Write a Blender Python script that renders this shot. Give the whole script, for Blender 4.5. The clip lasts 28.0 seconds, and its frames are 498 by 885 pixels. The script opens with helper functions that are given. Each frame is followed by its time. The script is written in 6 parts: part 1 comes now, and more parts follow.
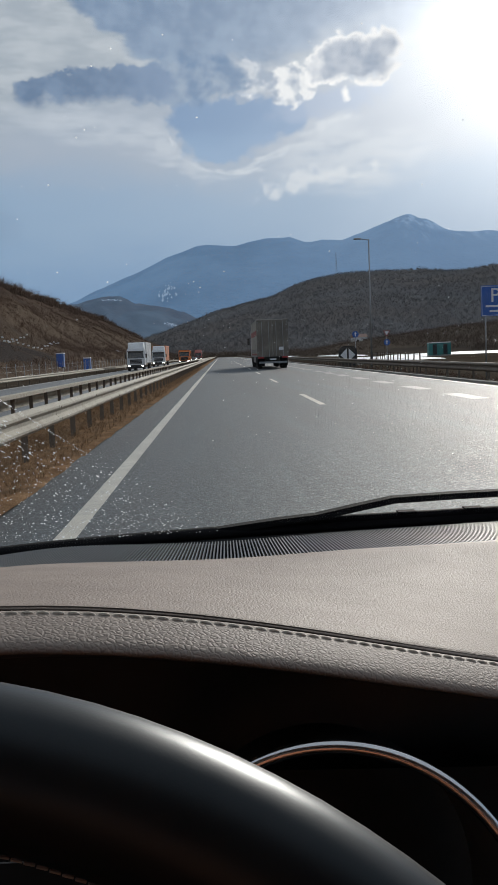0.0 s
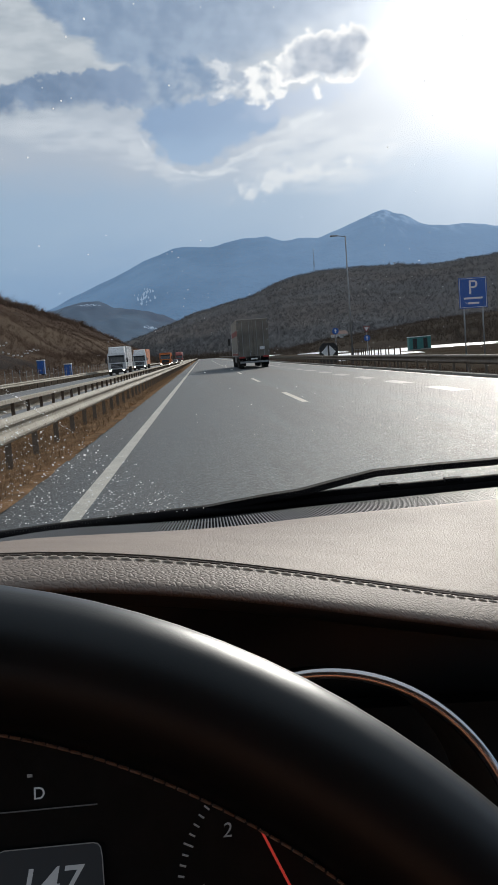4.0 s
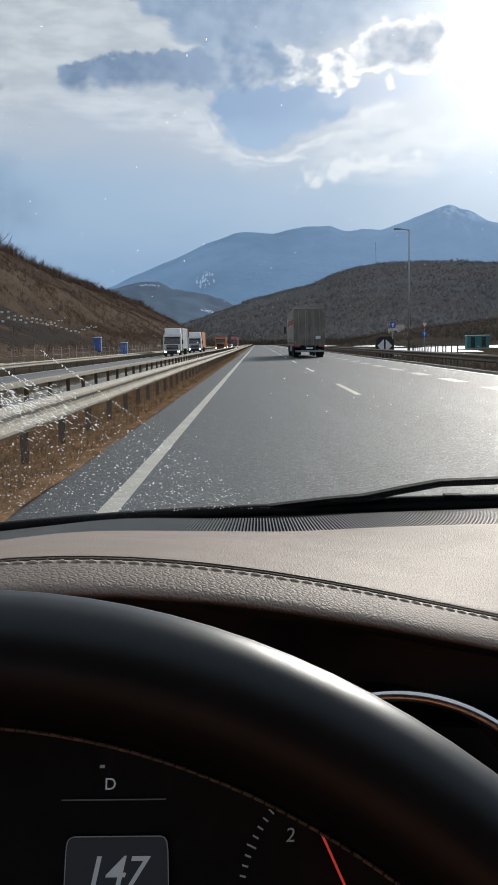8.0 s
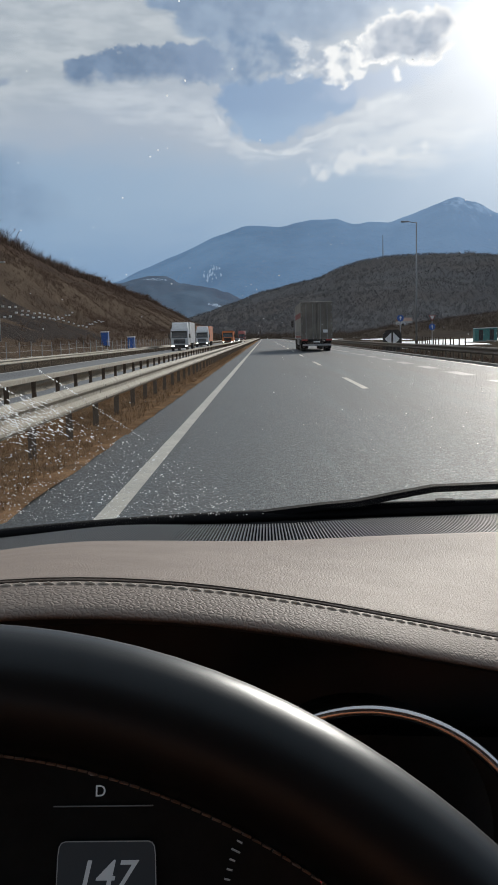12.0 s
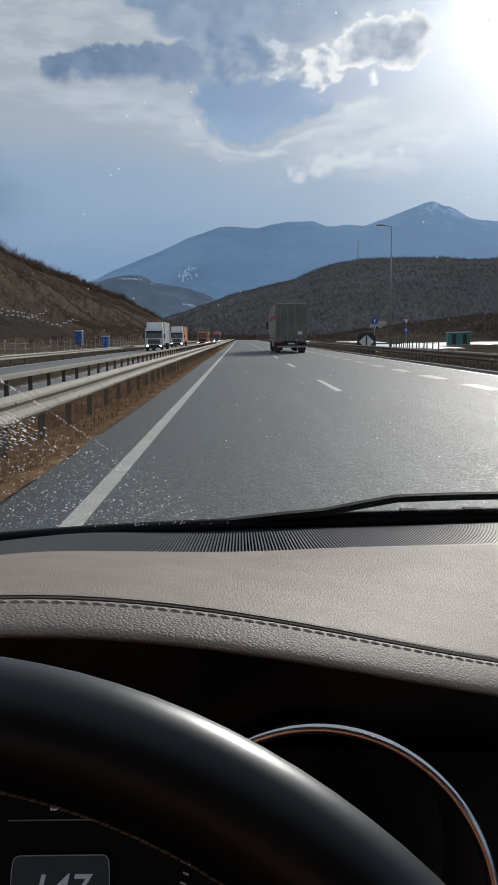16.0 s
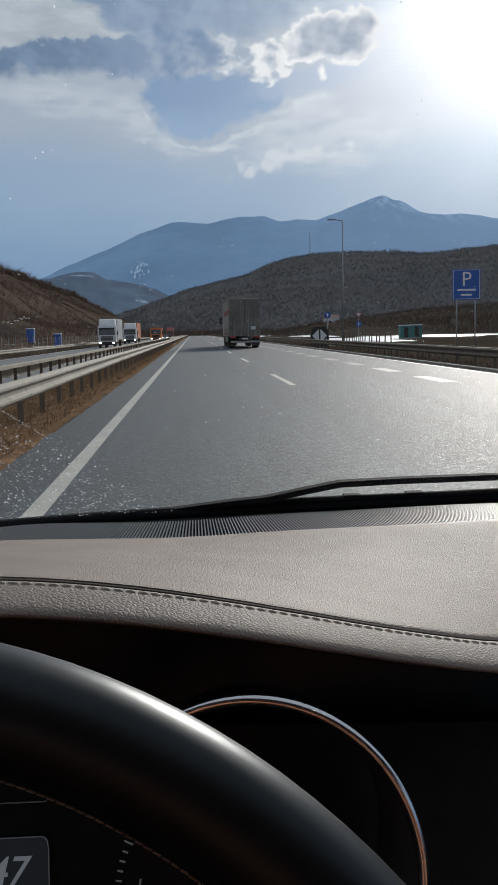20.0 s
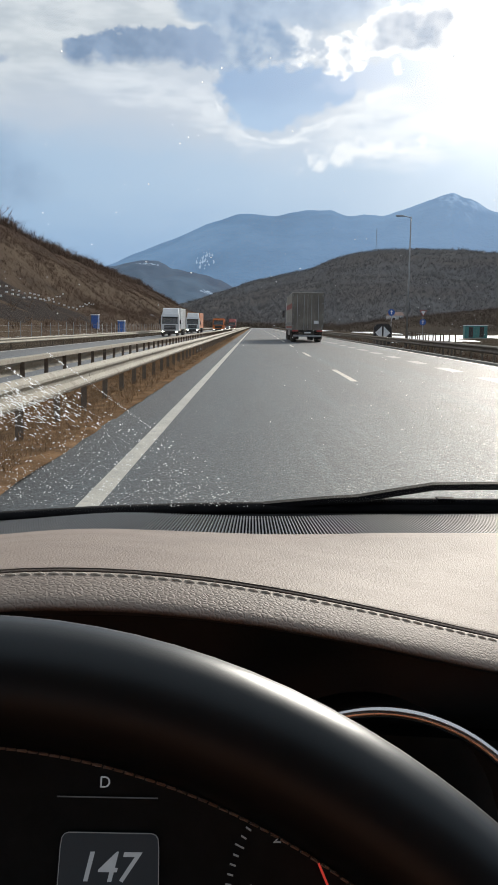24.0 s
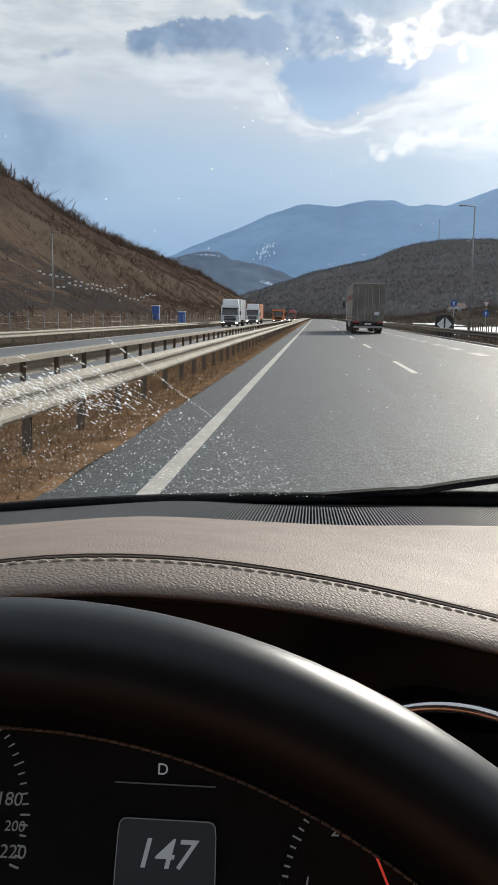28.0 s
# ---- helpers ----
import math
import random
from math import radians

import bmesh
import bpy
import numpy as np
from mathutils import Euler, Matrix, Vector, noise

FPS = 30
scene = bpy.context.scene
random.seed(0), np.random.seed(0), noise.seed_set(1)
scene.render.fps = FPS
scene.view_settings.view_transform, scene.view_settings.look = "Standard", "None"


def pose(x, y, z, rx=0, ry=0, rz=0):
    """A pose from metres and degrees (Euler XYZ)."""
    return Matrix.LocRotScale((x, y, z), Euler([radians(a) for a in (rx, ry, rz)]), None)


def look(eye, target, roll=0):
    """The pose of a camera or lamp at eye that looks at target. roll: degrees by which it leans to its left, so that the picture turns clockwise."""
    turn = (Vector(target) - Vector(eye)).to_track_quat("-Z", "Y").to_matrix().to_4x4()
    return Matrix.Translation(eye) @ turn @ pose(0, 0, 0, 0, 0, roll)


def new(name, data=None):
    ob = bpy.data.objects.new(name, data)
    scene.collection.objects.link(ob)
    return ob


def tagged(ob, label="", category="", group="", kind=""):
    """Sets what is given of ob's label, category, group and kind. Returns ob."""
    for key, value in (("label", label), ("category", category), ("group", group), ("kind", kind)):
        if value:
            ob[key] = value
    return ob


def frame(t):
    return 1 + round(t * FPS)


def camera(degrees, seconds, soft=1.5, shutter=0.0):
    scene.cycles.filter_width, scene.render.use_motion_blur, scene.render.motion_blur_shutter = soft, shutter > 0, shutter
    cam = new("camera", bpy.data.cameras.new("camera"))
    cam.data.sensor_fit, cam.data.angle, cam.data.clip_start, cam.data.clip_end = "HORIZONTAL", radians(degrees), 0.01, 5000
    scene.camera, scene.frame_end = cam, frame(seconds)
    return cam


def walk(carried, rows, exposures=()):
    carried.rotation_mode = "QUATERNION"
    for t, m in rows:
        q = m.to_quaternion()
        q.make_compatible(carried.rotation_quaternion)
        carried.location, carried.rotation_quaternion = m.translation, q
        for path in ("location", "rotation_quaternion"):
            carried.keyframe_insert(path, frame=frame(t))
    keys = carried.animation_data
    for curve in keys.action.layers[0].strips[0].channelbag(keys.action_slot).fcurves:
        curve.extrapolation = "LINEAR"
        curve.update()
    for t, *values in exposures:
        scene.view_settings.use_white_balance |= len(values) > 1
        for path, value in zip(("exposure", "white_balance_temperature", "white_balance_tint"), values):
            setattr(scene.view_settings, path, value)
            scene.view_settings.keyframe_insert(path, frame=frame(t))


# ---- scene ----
cam = camera(29.92, 28.0)
PATH = [
    (0.0, pose(0.0163, 0.0222, 1.2746, 84.57, 2.26, -1.72)),
    (0.5, pose(0.0241, 0.0117, 1.2664, 84.94, 2.95, -2.53)),
    (1.0, pose(0.0315, 0.0034, 1.2718, 84.92, 2.76, -2.45)),
    (1.5, pose(0.0311, 0.0032, 1.2668, 84.92, 3.48, -2.94)),
    (2.0, pose(0.0306, 0.0035, 1.2646, 84.79, 3.79, -3.20)),
    (2.5, pose(0.0274, 0.0035, 1.2585, 84.68, 4.18, -3.50)),
    (4.5, pose(0.0114, 0.0071, 1.2577, 84.32, 3.89, -2.39)),
    (5.0, pose(0.0085, 0.0083, 1.2603, 84.05, 3.38, -1.51)),
    (5.5, pose(0.0118, 0.0099, 1.2561, 84.01, 3.73, -1.07)),
    (6.0, pose(0.0047, 0.0041, 1.2621, 83.97, 2.50, -0.96)),
    (6.5, pose(0.0055, 0.0048, 1.2644, 83.94, 2.19, -0.59)),
    (7.0, pose(-0.0022, -0.0016, 1.2705, 83.94, 1.47, -0.28)),
    (7.5, pose(-0.0023, -0.0014, 1.2715, 83.86, 1.03, 0.26)),
    (8.0, pose(0.0000, 0.0000, 1.2700, 83.90, 0.90, 0.49)),
    (8.5, pose(0.0012, -0.0046, 1.2757, 83.71, 0.33, 0.78)),
    (9.0, pose(0.0061, -0.0028, 1.2682, 83.52, 0.69, 0.91)),
    (9.5, pose(0.0063, -0.0046, 1.2700, 83.46, 0.98, 0.92)),
    (10.0, pose(0.0151, -0.0046, 1.2673, 83.36, 1.10, 0.85)),
    (10.5, pose(0.0109, -0.0095, 1.2742, 83.38, 1.23, 0.71)),
    (11.0, pose(0.0094, -0.0099, 1.2753, 83.40, 1.57, 0.84)),
    (11.5, pose(0.0133, -0.0124, 1.2794, 83.45, 1.13, 0.68)),
    (12.0, pose(0.0113, -0.0137, 1.2830, 83.53, 1.19, 0.94)),
    (12.5, pose(0.0110, -0.0151, 1.2861, 83.59, 0.58, 0.66)),
    (14.5, pose(0.0130, -0.0169, 1.2876, 83.66, 0.20, 0.51)),
    (15.0, pose(0.0171, -0.0121, 1.2818, 83.64, 0.50, 0.03)),
    (15.5, pose(0.0194, -0.0160, 1.2876, 83.64, -0.12, -0.55)),
    (16.0, pose(0.0184, -0.0165, 1.2903, 83.57, 0.42, -0.60)),
    (16.5, pose(0.0185, -0.0195, 1.2948, 83.61, 0.47, -0.69)),
    (17.0, pose(0.0194, -0.0215, 1.2881, 83.63, 0.55, -0.89)),
    (17.5, pose(0.0261, -0.0151, 1.2732, 83.46, 1.53, -1.20)),
    (18.0, pose(0.0236, -0.0147, 1.2745, 83.42, 1.88, -2.00)),
    (18.5, pose(0.0194, -0.0175, 1.2884, 83.43, 1.44, -2.54)),
    (19.0, pose(0.0193, -0.0168, 1.2871, 83.37, 0.98, -2.95)),
    (19.5, pose(0.0219, -0.0161, 1.2831, 83.25, 0.78, -3.29)),
    (20.0, pose(0.0291, -0.0224, 1.2841, 83.25, 1.17, -3.43)),
    (20.5, pose(0.0174, -0.0172, 1.2840, 83.14, -0.42, -4.12)),
    (21.0, pose(0.0169, -0.0117, 1.2816, 83.05, -1.07, -4.11)),
    (21.5, pose(0.0137, -0.0123, 1.2854, 83.03, 0.10, -2.26)),
    (22.0, pose(0.0050, -0.0118, 1.2843, 83.35, 0.63, -0.35)),
    (22.5, pose(0.0019, -0.0132, 1.2830, 83.04, 0.08, 0.35)),
    (24.5, pose(-0.0053, -0.0083, 1.2856, 82.67, -1.56, 0.79)),
    (25.0, pose(-0.0074, -0.0076, 1.2859, 82.36, -2.00, 1.80)),
    (25.5, pose(-0.0036, -0.0086, 1.2858, 82.38, -1.86, 2.02)),
    (26.0, pose(0.0002, -0.0096, 1.2857, 82.17, -1.73, 2.71)),
    (26.5, pose(-0.0009, -0.0085, 1.2850, 82.28, -1.57, 3.28)),
    (27.0, pose(-0.0019, -0.0074, 1.2843, 82.46, -1.40, 3.79)),
    (27.5, pose(-0.0030, -0.0064, 1.2836, 82.36, -1.24, 3.85)),
    (28.0, pose(-0.0040, -0.0053, 1.2829, 82.23, -1.08, 4.01)),
]


def kelvin(t):
    return 6260 if t < 4 else 6330 if t < 13 else 6170 if t < 21.5 else 6520


walk(cam, PATH, exposures=[(t, stops + 0.13, kelvin(t), 9.6) for t, stops in
                           ((0.0, -0.05), (1.0, -0.1), (2.0, -0.15), (4.5, 0.12), (6.0, 0.12), (8.0, 0.26), (10.0, 0.29), (11.0, 0.04), (12.0, 0.05), (15.0, -0.02),
                            (17.0, -0.1), (20.0, -0.12), (22.0, 0.40), (25.0, 0.48), (26.0, 0.50), (28.0, 0.48))])

# ---- sky, sun, exposure ----
SUN_AZ, SUN_EL = 20.3, 19.0      # degrees right of the road's line, above the horizon


def sky():
    w = bpy.data.worlds.new("sky")
    scene.world = w
    w.use_nodes = True
    nt = w.node_tree
    nt.nodes.clear()
    N, L = nt.nodes.new, nt.links.new

    def val(x):
        return x if hasattr(x, "links") else None

    def put(sock, x):
        if val(x) is not None:
            L(x, sock)
        else:
            sock.default_value = x

    def m(op, a, b=0.0, c=0.0, clamp=False):
        n = N("ShaderNodeMath")
        n.operation, n.use_clamp = op, clamp
        for s, x in zip(n.inputs, (a, b, c)):
            put(s, x)
        return n.outputs[0]

    def ramp(x, lo, hi):
        n = N("ShaderNodeMapRange")
        n.interpolation_type = "SMOOTHSTEP"
        put(n.inputs[0], x)
        n.inputs[1].default_value, n.inputs[2].default_value = lo, hi
        return n.outputs[0]

    def mix(f, a, b):
        n = N("ShaderNodeMix")
        n.data_type = "RGBA"
        put(n.inputs[0], f)
        for i, x in ((6, a), (7, b)):
            if val(x) is not None:
                L(x, n.inputs[i])
            else:
                n.inputs[i].default_value = (*x, 1)
        return n.outputs[2]

    def noise_at(vec, scale, detail, rough=0.55):
        n = N("ShaderNodeTexNoise")
        L(vec, n.inputs["Vector"])
        n.inputs["Scale"].default_value, n.inputs["Detail"].default_value = scale, detail
        n.inputs["Roughness"].default_value = rough
        return n.outputs["Fac"]

    geo = N("ShaderNodeTexCoord")
    sep = N("ShaderNodeSeparateXYZ")
    L(geo.outputs["Generated"], sep.inputs[0])
    x, y, z = sep.outputs
    az = m("MULTIPLY", m("ARCTAN2", x, y), 57.2958)
    el = m("MULTIPLY", m("ARCSINE", m("MINIMUM", m("MAXIMUM", z, -1.0), 1.0)), 57.2958)

    def place(ka, ke, a=az, e=el):
        n = N("ShaderNodeCombineXYZ")
        L(m("MULTIPLY", a, ka), n.inputs[0]), L(m("MULTIPLY", e, ke), n.inputs[1])
        return n.outputs[0]

    def centred(x, k):
        return m("MULTIPLY", m("SUBTRACT", x, 0.5), k)

    def lumps(vec, scale, smooth):
        n = N("ShaderNodeTexVoronoi")
        n.feature = "SMOOTH_F1"
        n.inputs["Scale"].default_value, n.inputs["Smoothness"].default_value = scale, smooth
        L(vec, n.inputs["Vector"])
        return m("SUBTRACT", 0.42, n.outputs["Distance"])

    pos, flat = place(1, 1), place(0.4, 1)                # streets of cloud lie flat: stretched along the azimuth
    big = noise_at(flat, 0.16, 4, 0.5)
    mid = noise_at(pos, 0.45, 5, 0.55)
    fine = noise_at(pos, 1.5, 7, 0.66)
    wisps = noise_at(place(0.32, 1.0), 1.1, 6, 0.62)
    wx, wy = centred(noise_at(pos, 0.33, 5, 0.52), 2.6), centred(noise_at(flat, 0.7, 5, 0.55), 2.2)
    azw, elw = m("ADD", az, wx), m("ADD", el, wy)
    shaken = place(1, 1, m("ADD", az, centred(fine, 0.8)), m("ADD", el, centred(noise_at(place(1.0, 1.3), 1.9, 6, 0.64), 0.8)))
    knobs = lumps(shaken, 1.7, 0.55)
    billow = m("ADD", m("ADD", m("MULTIPLY", lumps(shaken, 0.85, 0.35), 0.85), m("MULTIPLY", knobs, 0.40)), centred(fine, 1.3))

    bend = m("ADD", az, centred(fine, 0.3))
    thick = noise_at(place(1.0, 1.25, bend), 0.55, 3, 0.5)
    relief = m("MULTIPLY", m("SUBTRACT", thick, noise_at(place(1.0, 1.25, m("ADD", bend, 0.5), m("ADD", el, 0.16)), 0.55, 3, 0.5)), 1.9)

    def ellipse(px, py, a, e, ra, re, tilt):
        dx, dy = m("SUBTRACT", px, a), m("SUBTRACT", py, e)
        if tilt:
            c, s_ = math.cos(radians(tilt)), math.sin(radians(tilt))
            dx, dy = m("ADD", m("MULTIPLY", dx, c), m("MULTIPLY", dy, s_)), m("SUBTRACT", m("MULTIPLY", dy, c), m("MULTIPLY", dx, s_))
        dx, dy = m("DIVIDE", dx, ra), m("DIVIDE", dy, re)
        return m("ADD", m("MULTIPLY", dx, dx), m("MULTIPLY", dy, dy))

    def blob(a, e, ra, re, soft=0.5, tilt=0.0):
        """How deep a direction lies in a hazy sheet: 1 in its middle, 0 outside."""
        return m("SUBTRACT", 1.0, ramp(ellipse(azw, elw, a, e, ra, re, tilt), 1.0 - soft, 1.0 + soft * 0.5))

    def deep(a, e, ra, re, tilt=0.0):
        """Degrees by which a direction lies inside a heap cloud's outline."""
        return m("MULTIPLY", m("SUBTRACT", 1.0, m("SQRT", ellipse(az, el, a, e, ra, re, tilt))), min(ra, re))

    def heaped(depth, lump, lo, hi):
        return ramp(m("ADD", depth, m("MULTIPLY", billow, lump)), lo, hi)

    def over(col, f, k, paint):
        return mix(m("MULTIPLY", f, k), col, paint)

    def tones(x, lo, hi, a, b):
        return mix(ramp(x, lo, hi), a, b)

    def most(*xs):
        r = xs[0]
        for q in xs[1:]:
            r = m("MAXIMUM", r, q)
        return r

    # glow of the hidden sun, and faint beams fanning out from it
    s = (math.sin(radians(SUN_AZ)) * math.cos(radians(SUN_EL)), math.cos(radians(SUN_AZ)) * math.cos(radians(SUN_EL)),
         math.sin(radians(SUN_EL)))
    dot = m("ADD", m("ADD", m("MULTIPLY", x, s[0]), m("MULTIPLY", y, s[1])), m("MULTIPLY", z, s[2]))
    off = m("MULTIPLY", m("ARCCOSINE", m("MINIMUM", dot, 1.0)), 57.2958)
    g1 = m("POWER", 2.718, m("MULTIPLY", m("MULTIPLY", off, off), -1 / 68.0))
    g2 = m("POWER", 2.718, m("MULTIPLY", off, -1 / 11.0))
    fan = m("ARCTAN2", m("SUBTRACT", el, SUN_EL), m("SUBTRACT", az, SUN_AZ))
    beam = centred(noise_at(place(5.0, 0.02, fan), 1.0, 3, 0.5), 1.0)
    # high veil of light grey cloud, bluer towards the hills
    bank = m("ADD", m("ADD", el, centred(big, 5.0)), centred(wisps, 1.6))
    col = tones(bank, 2.5, 9.0, (0.150, 0.270, 0.440), (0.255, 0.362, 0.492))
    col = over(col, ramp(bank, 8.5, 12.5), 1.0, (0.345, 0.400, 0.475))
    col = over(col, ramp(m("ADD", bank, m("MULTIPLY", az, -0.16)), 13.0, 18.0), 1.0, tones(wisps, 0.35, 0.65, (0.352, 0.398, 0.442), (0.460, 0.500, 0.532)))
    # the wide dark sheet overhead, frayed along its near side
    sheet_ = most(blob(1.5, 19.6, 6.4, 2.9, 0.40, -6), blob(-4.2, 19.3, 5.2, 1.5, 0.35, -26), blob(8.0, 19.9, 7.5, 2.4, 0.9), blob(-1.6, 17.6, 3.4, 1.2, 0.6, -10),
                  blob(-24.0, 22.5, 9.0, 2.4, 0.8, -12))
    col = over(col, sheet_, 0.90, tones(m("ADD", m("ADD", mid, m("MULTIPLY", relief, 0.6)), m("MULTIPLY", beam, 0.9)), 0.15, 0.85, (0.128, 0.212, 0.338), (0.218, 0.308, 0.432)))
    # the sloping dark bank low on the near side
    slope = most(blob(-24.5, 12.0, 11.5, 2.5, 0.75, -14), blob(-17.5, 9.4, 5.6, 2.3, 0.95, -18), blob(-40.0, 17.0, 12.0, 3.0, 0.8, -14),
                 blob(38.0, 13.0, 12.0, 3.0, 0.9))
    col = over(col, slope, 0.85, tones(mid, 0.3, 0.7, (0.142, 0.225, 0.345), (0.200, 0.298, 0.430)))
    col = over(col, heaped(most(deep(-14.9, 14.5, 0.9, 0.28, 20), deep(-16.2, 14.1, 0.7, 0.2)), 0.5, -0.1, 0.4), 0.7, (0.205, 0.270, 0.375))
    # pale bands and wisps
    pale = most(blob(-6.5, 13.4, 5.6, 1.0, 0.95, -6), blob(-3.0, 12.4, 1.6, 0.5, 0.9, -35), blob(-1.6, 11.2, 2.6, 0.55, 0.95, -18),
                blob(2.6, 11.25, 3.6, 0.45, 0.9, 17), blob(6.6, 12.6, 2.8, 0.6, 0.95, 30), blob(8.2, 11.4, 5.0, 2.2, 1.0))
    col = over(col, m("MULTIPLY", pale, ramp(wisps, 0.25, 0.60)), 0.72, (0.515, 0.560, 0.605))
    # the blue wedge below the heaps, crisp on its near side
    wedge = heaped(most(deep(1.5, 13.5, 4.2, 1.7, 4), deep(-0.9, 13.8, 1.8, 1.3), deep(0.4, 12.6, 2.5, 1.45), deep(4.2, 13.6, 2.0, 1.1)), 0.60, -0.12, 0.34)
    col = over(col, wedge, 0.95, tones(elw, 11.2, 14.2, (0.220, 0.340, 0.500), (0.160, 0.268, 0.430)))
    col = over(col, heaped(most(deep(7.6, 14.5, 3.2, 0.75, 6), deep(5.6, 14.0, 2.0, 0.6)), 0.5, -0.25, 0.35), 0.75, (0.285, 0.370, 0.505))
    low_edge = most(blob(1.0, 10.95, 2.2, 0.22, 0.9, -8), blob(3.8, 11.75, 2.6, 0.25, 0.9, 16), blob(-2.2, 12.4, 0.9, 0.18, 0.9, -50), blob(7.2, 13.15, 2.2, 0.18, 0.9, 10))
    col = over(col, m("MULTIPLY", low_edge, ramp(fine, 0.3, 0.6)), 0.55, (0.60, 0.635, 0.665))
    # small torn cloud above the summit
    col = over(col, heaped(most(deep(6.4, 10.3, 2.6, 0.5, 4), deep(5.0, 9.8, 1.6, 0.3, 14), deep(8.2, 10.2, 1.3, 0.35, -8)), 0.75, -0.25, 0.25), 0.75, (0.60, 0.63, 0.655))
    col = over(col, heaped(most(deep(6.2, 10.5, 0.75, 0.32), deep(7.2, 10.15, 0.9, 0.2)), 0.6, -0.05, 0.35), 0.75, (0.315, 0.395, 0.510))
    glow = m("ADD", m("MULTIPLY", g1, 1.02), m("MULTIPLY", g2, m("ADD", 0.40, m("MULTIPLY", beam, 0.35))))
    sunny = N("ShaderNodeMix")
    sunny.data_type, sunny.blend_type = "RGBA", "ADD"
    put(sunny.inputs[0], 1.0)
    L(col, sunny.inputs[6])
    L(mix(glow, (0, 0, 0), (1.0, 0.975, 0.92)), sunny.inputs[7])
    col = sunny.outputs[2]
    # long dark cloud with a lumpy back, paling towards the sun
    body = most(deep(-6.6, 15.55, 5.0, 0.95, 2), deep(-10.5, 15.3, 1.25, 0.85), deep(-8.9, 15.6, 1.3, 0.95), deep(-6.8, 15.85, 2.0, 1.05), deep(-4.2, 15.75, 2.6, 1.15))
    edge = m("SUBTRACT", 0.62, m("MULTIPLY", ramp(el, 15.0, 15.9), 0.44))
    heap = ramp(m("DIVIDE", m("ADD", body, m("MULTIPLY", billow, 0.6)), edge), -0.4, 1.0)
    tail = heaped(most(deep(-1.8, 15.9, 3.4, 1.35), deep(0.9, 16.15, 2.0, 1.2)), 0.8, -0.25, 0.35)
    puff = m("ADD", m("ADD", relief, centred(mid, 0.45)), centred(fine, 0.25))
    col = over(col, tail, 0.86, tones(puff, -0.30, 0.40, (0.168, 0.262, 0.400), (0.330, 0.405, 0.505)))
    shade = mix(ramp(azw, -8.0, -1.5), tones(puff, -0.3, 0.4, (0.120, 0.190, 0.300), (0.182, 0.262, 0.382)), (0.235, 0.315, 0.440))
    col = over(col, heap, 0.93, shade)
    # the crisp sunward lip of the middle heap, and the bright foot beside it
    lip = heaped(most(deep(0.9, 16.2, 1.9, 1.15), deep(2.2, 15.5, 0.8, 0.6)), 0.8, -0.22, 0.15)
    lip = m("MULTIPLY", m("MULTIPLY", lip, m("SUBTRACT", 1.0, heaped(most(deep(0.7, 16.2, 1.9, 1.15), deep(2.0, 15.5, 0.8, 0.6)), 0.8, -0.1, 0.5))), ramp(azw, 1.0, 2.8))
    col = over(col, lip, 0.60, (0.88, 0.88, 0.86))
    foot = heaped(most(deep(4.4, 15.6, 1.9, 0.95), deep(5.6, 15.2, 0.8, 0.6), deep(2.2, 14.75, 1.1, 0.4), deep(4.7, 14.8, 0.5, 0.5)), 0.85, -0.10, 0.25)
    col = over(col, foot, 0.88, tones(m("ADD", puff, m("MULTIPLY", m("SUBTRACT", azw, 4.4), 0.10)), -0.30, 0.14, (0.375, 0.440, 0.530), (0.92, 0.915, 0.89)))
    # back-lit heap by the sun with a silver rim
    lit = most(deep(8.9, 16.5, 2.7, 1.15), deep(8.2, 17.1, 1.3, 0.95), deep(10.2, 17.0, 1.2, 0.9), deep(7.0, 16.1, 1.0, 0.7))
    drips = most(deep(8.05, 14.9, 0.28, 0.55), deep(7.3, 15.4, 0.5, 0.3), deep(9.2, 15.35, 0.7, 0.3))
    halo = most(heaped(lit, 0.7, -0.30, -0.04), heaped(drips, 0.5, -0.10, 0.16))
    core = m("MULTIPLY", heaped(lit, 0.7, -0.22, 0.42), ramp(m("ADD", el, centred(fine, 1.8)), 14.9, 15.8))
    col = over(col, halo, ramp(m("ADD", m("ADD", fine, m("MULTIPLY", relief, 0.35)), m("MULTIPLY", m("ABSOLUTE", m("SUBTRACT", el, 16.3)), 0.13)), 0.34, 0.62), (1.0, 0.985, 0.95))
    col = over(col, core, 0.94, tones(m("ADD", puff, m("MULTIPLY", m("SUBTRACT", el, 16.4), 0.12)), -0.50, 0.55, (0.270, 0.340, 0.445), (0.560, 0.600, 0.655)))
    air = N("ShaderNodeTexSky")
    air.sky_type, air.sun_disc = "NISHITA", False
    air.sun_elevation, air.sun_rotation = radians(SUN_EL), radians(SUN_AZ)
    base = N("ShaderNodeBackground")
    L(air.outputs[0], base.inputs[0])
    base.inputs[1].default_value = 0.05
    cloud = N("ShaderNodeBackground")
    L(col, cloud.inputs[0])
    cloud.inputs[1].default_value = 1.0
    both = N("ShaderNodeMixShader")
    both.inputs[0].default_value = 0.93
    L(base.outputs[0], both.inputs[1]), L(cloud.outputs[0], both.inputs[2])
    out = N("ShaderNodeOutputWorld")
    L(both.outputs[0], out.inputs[0])


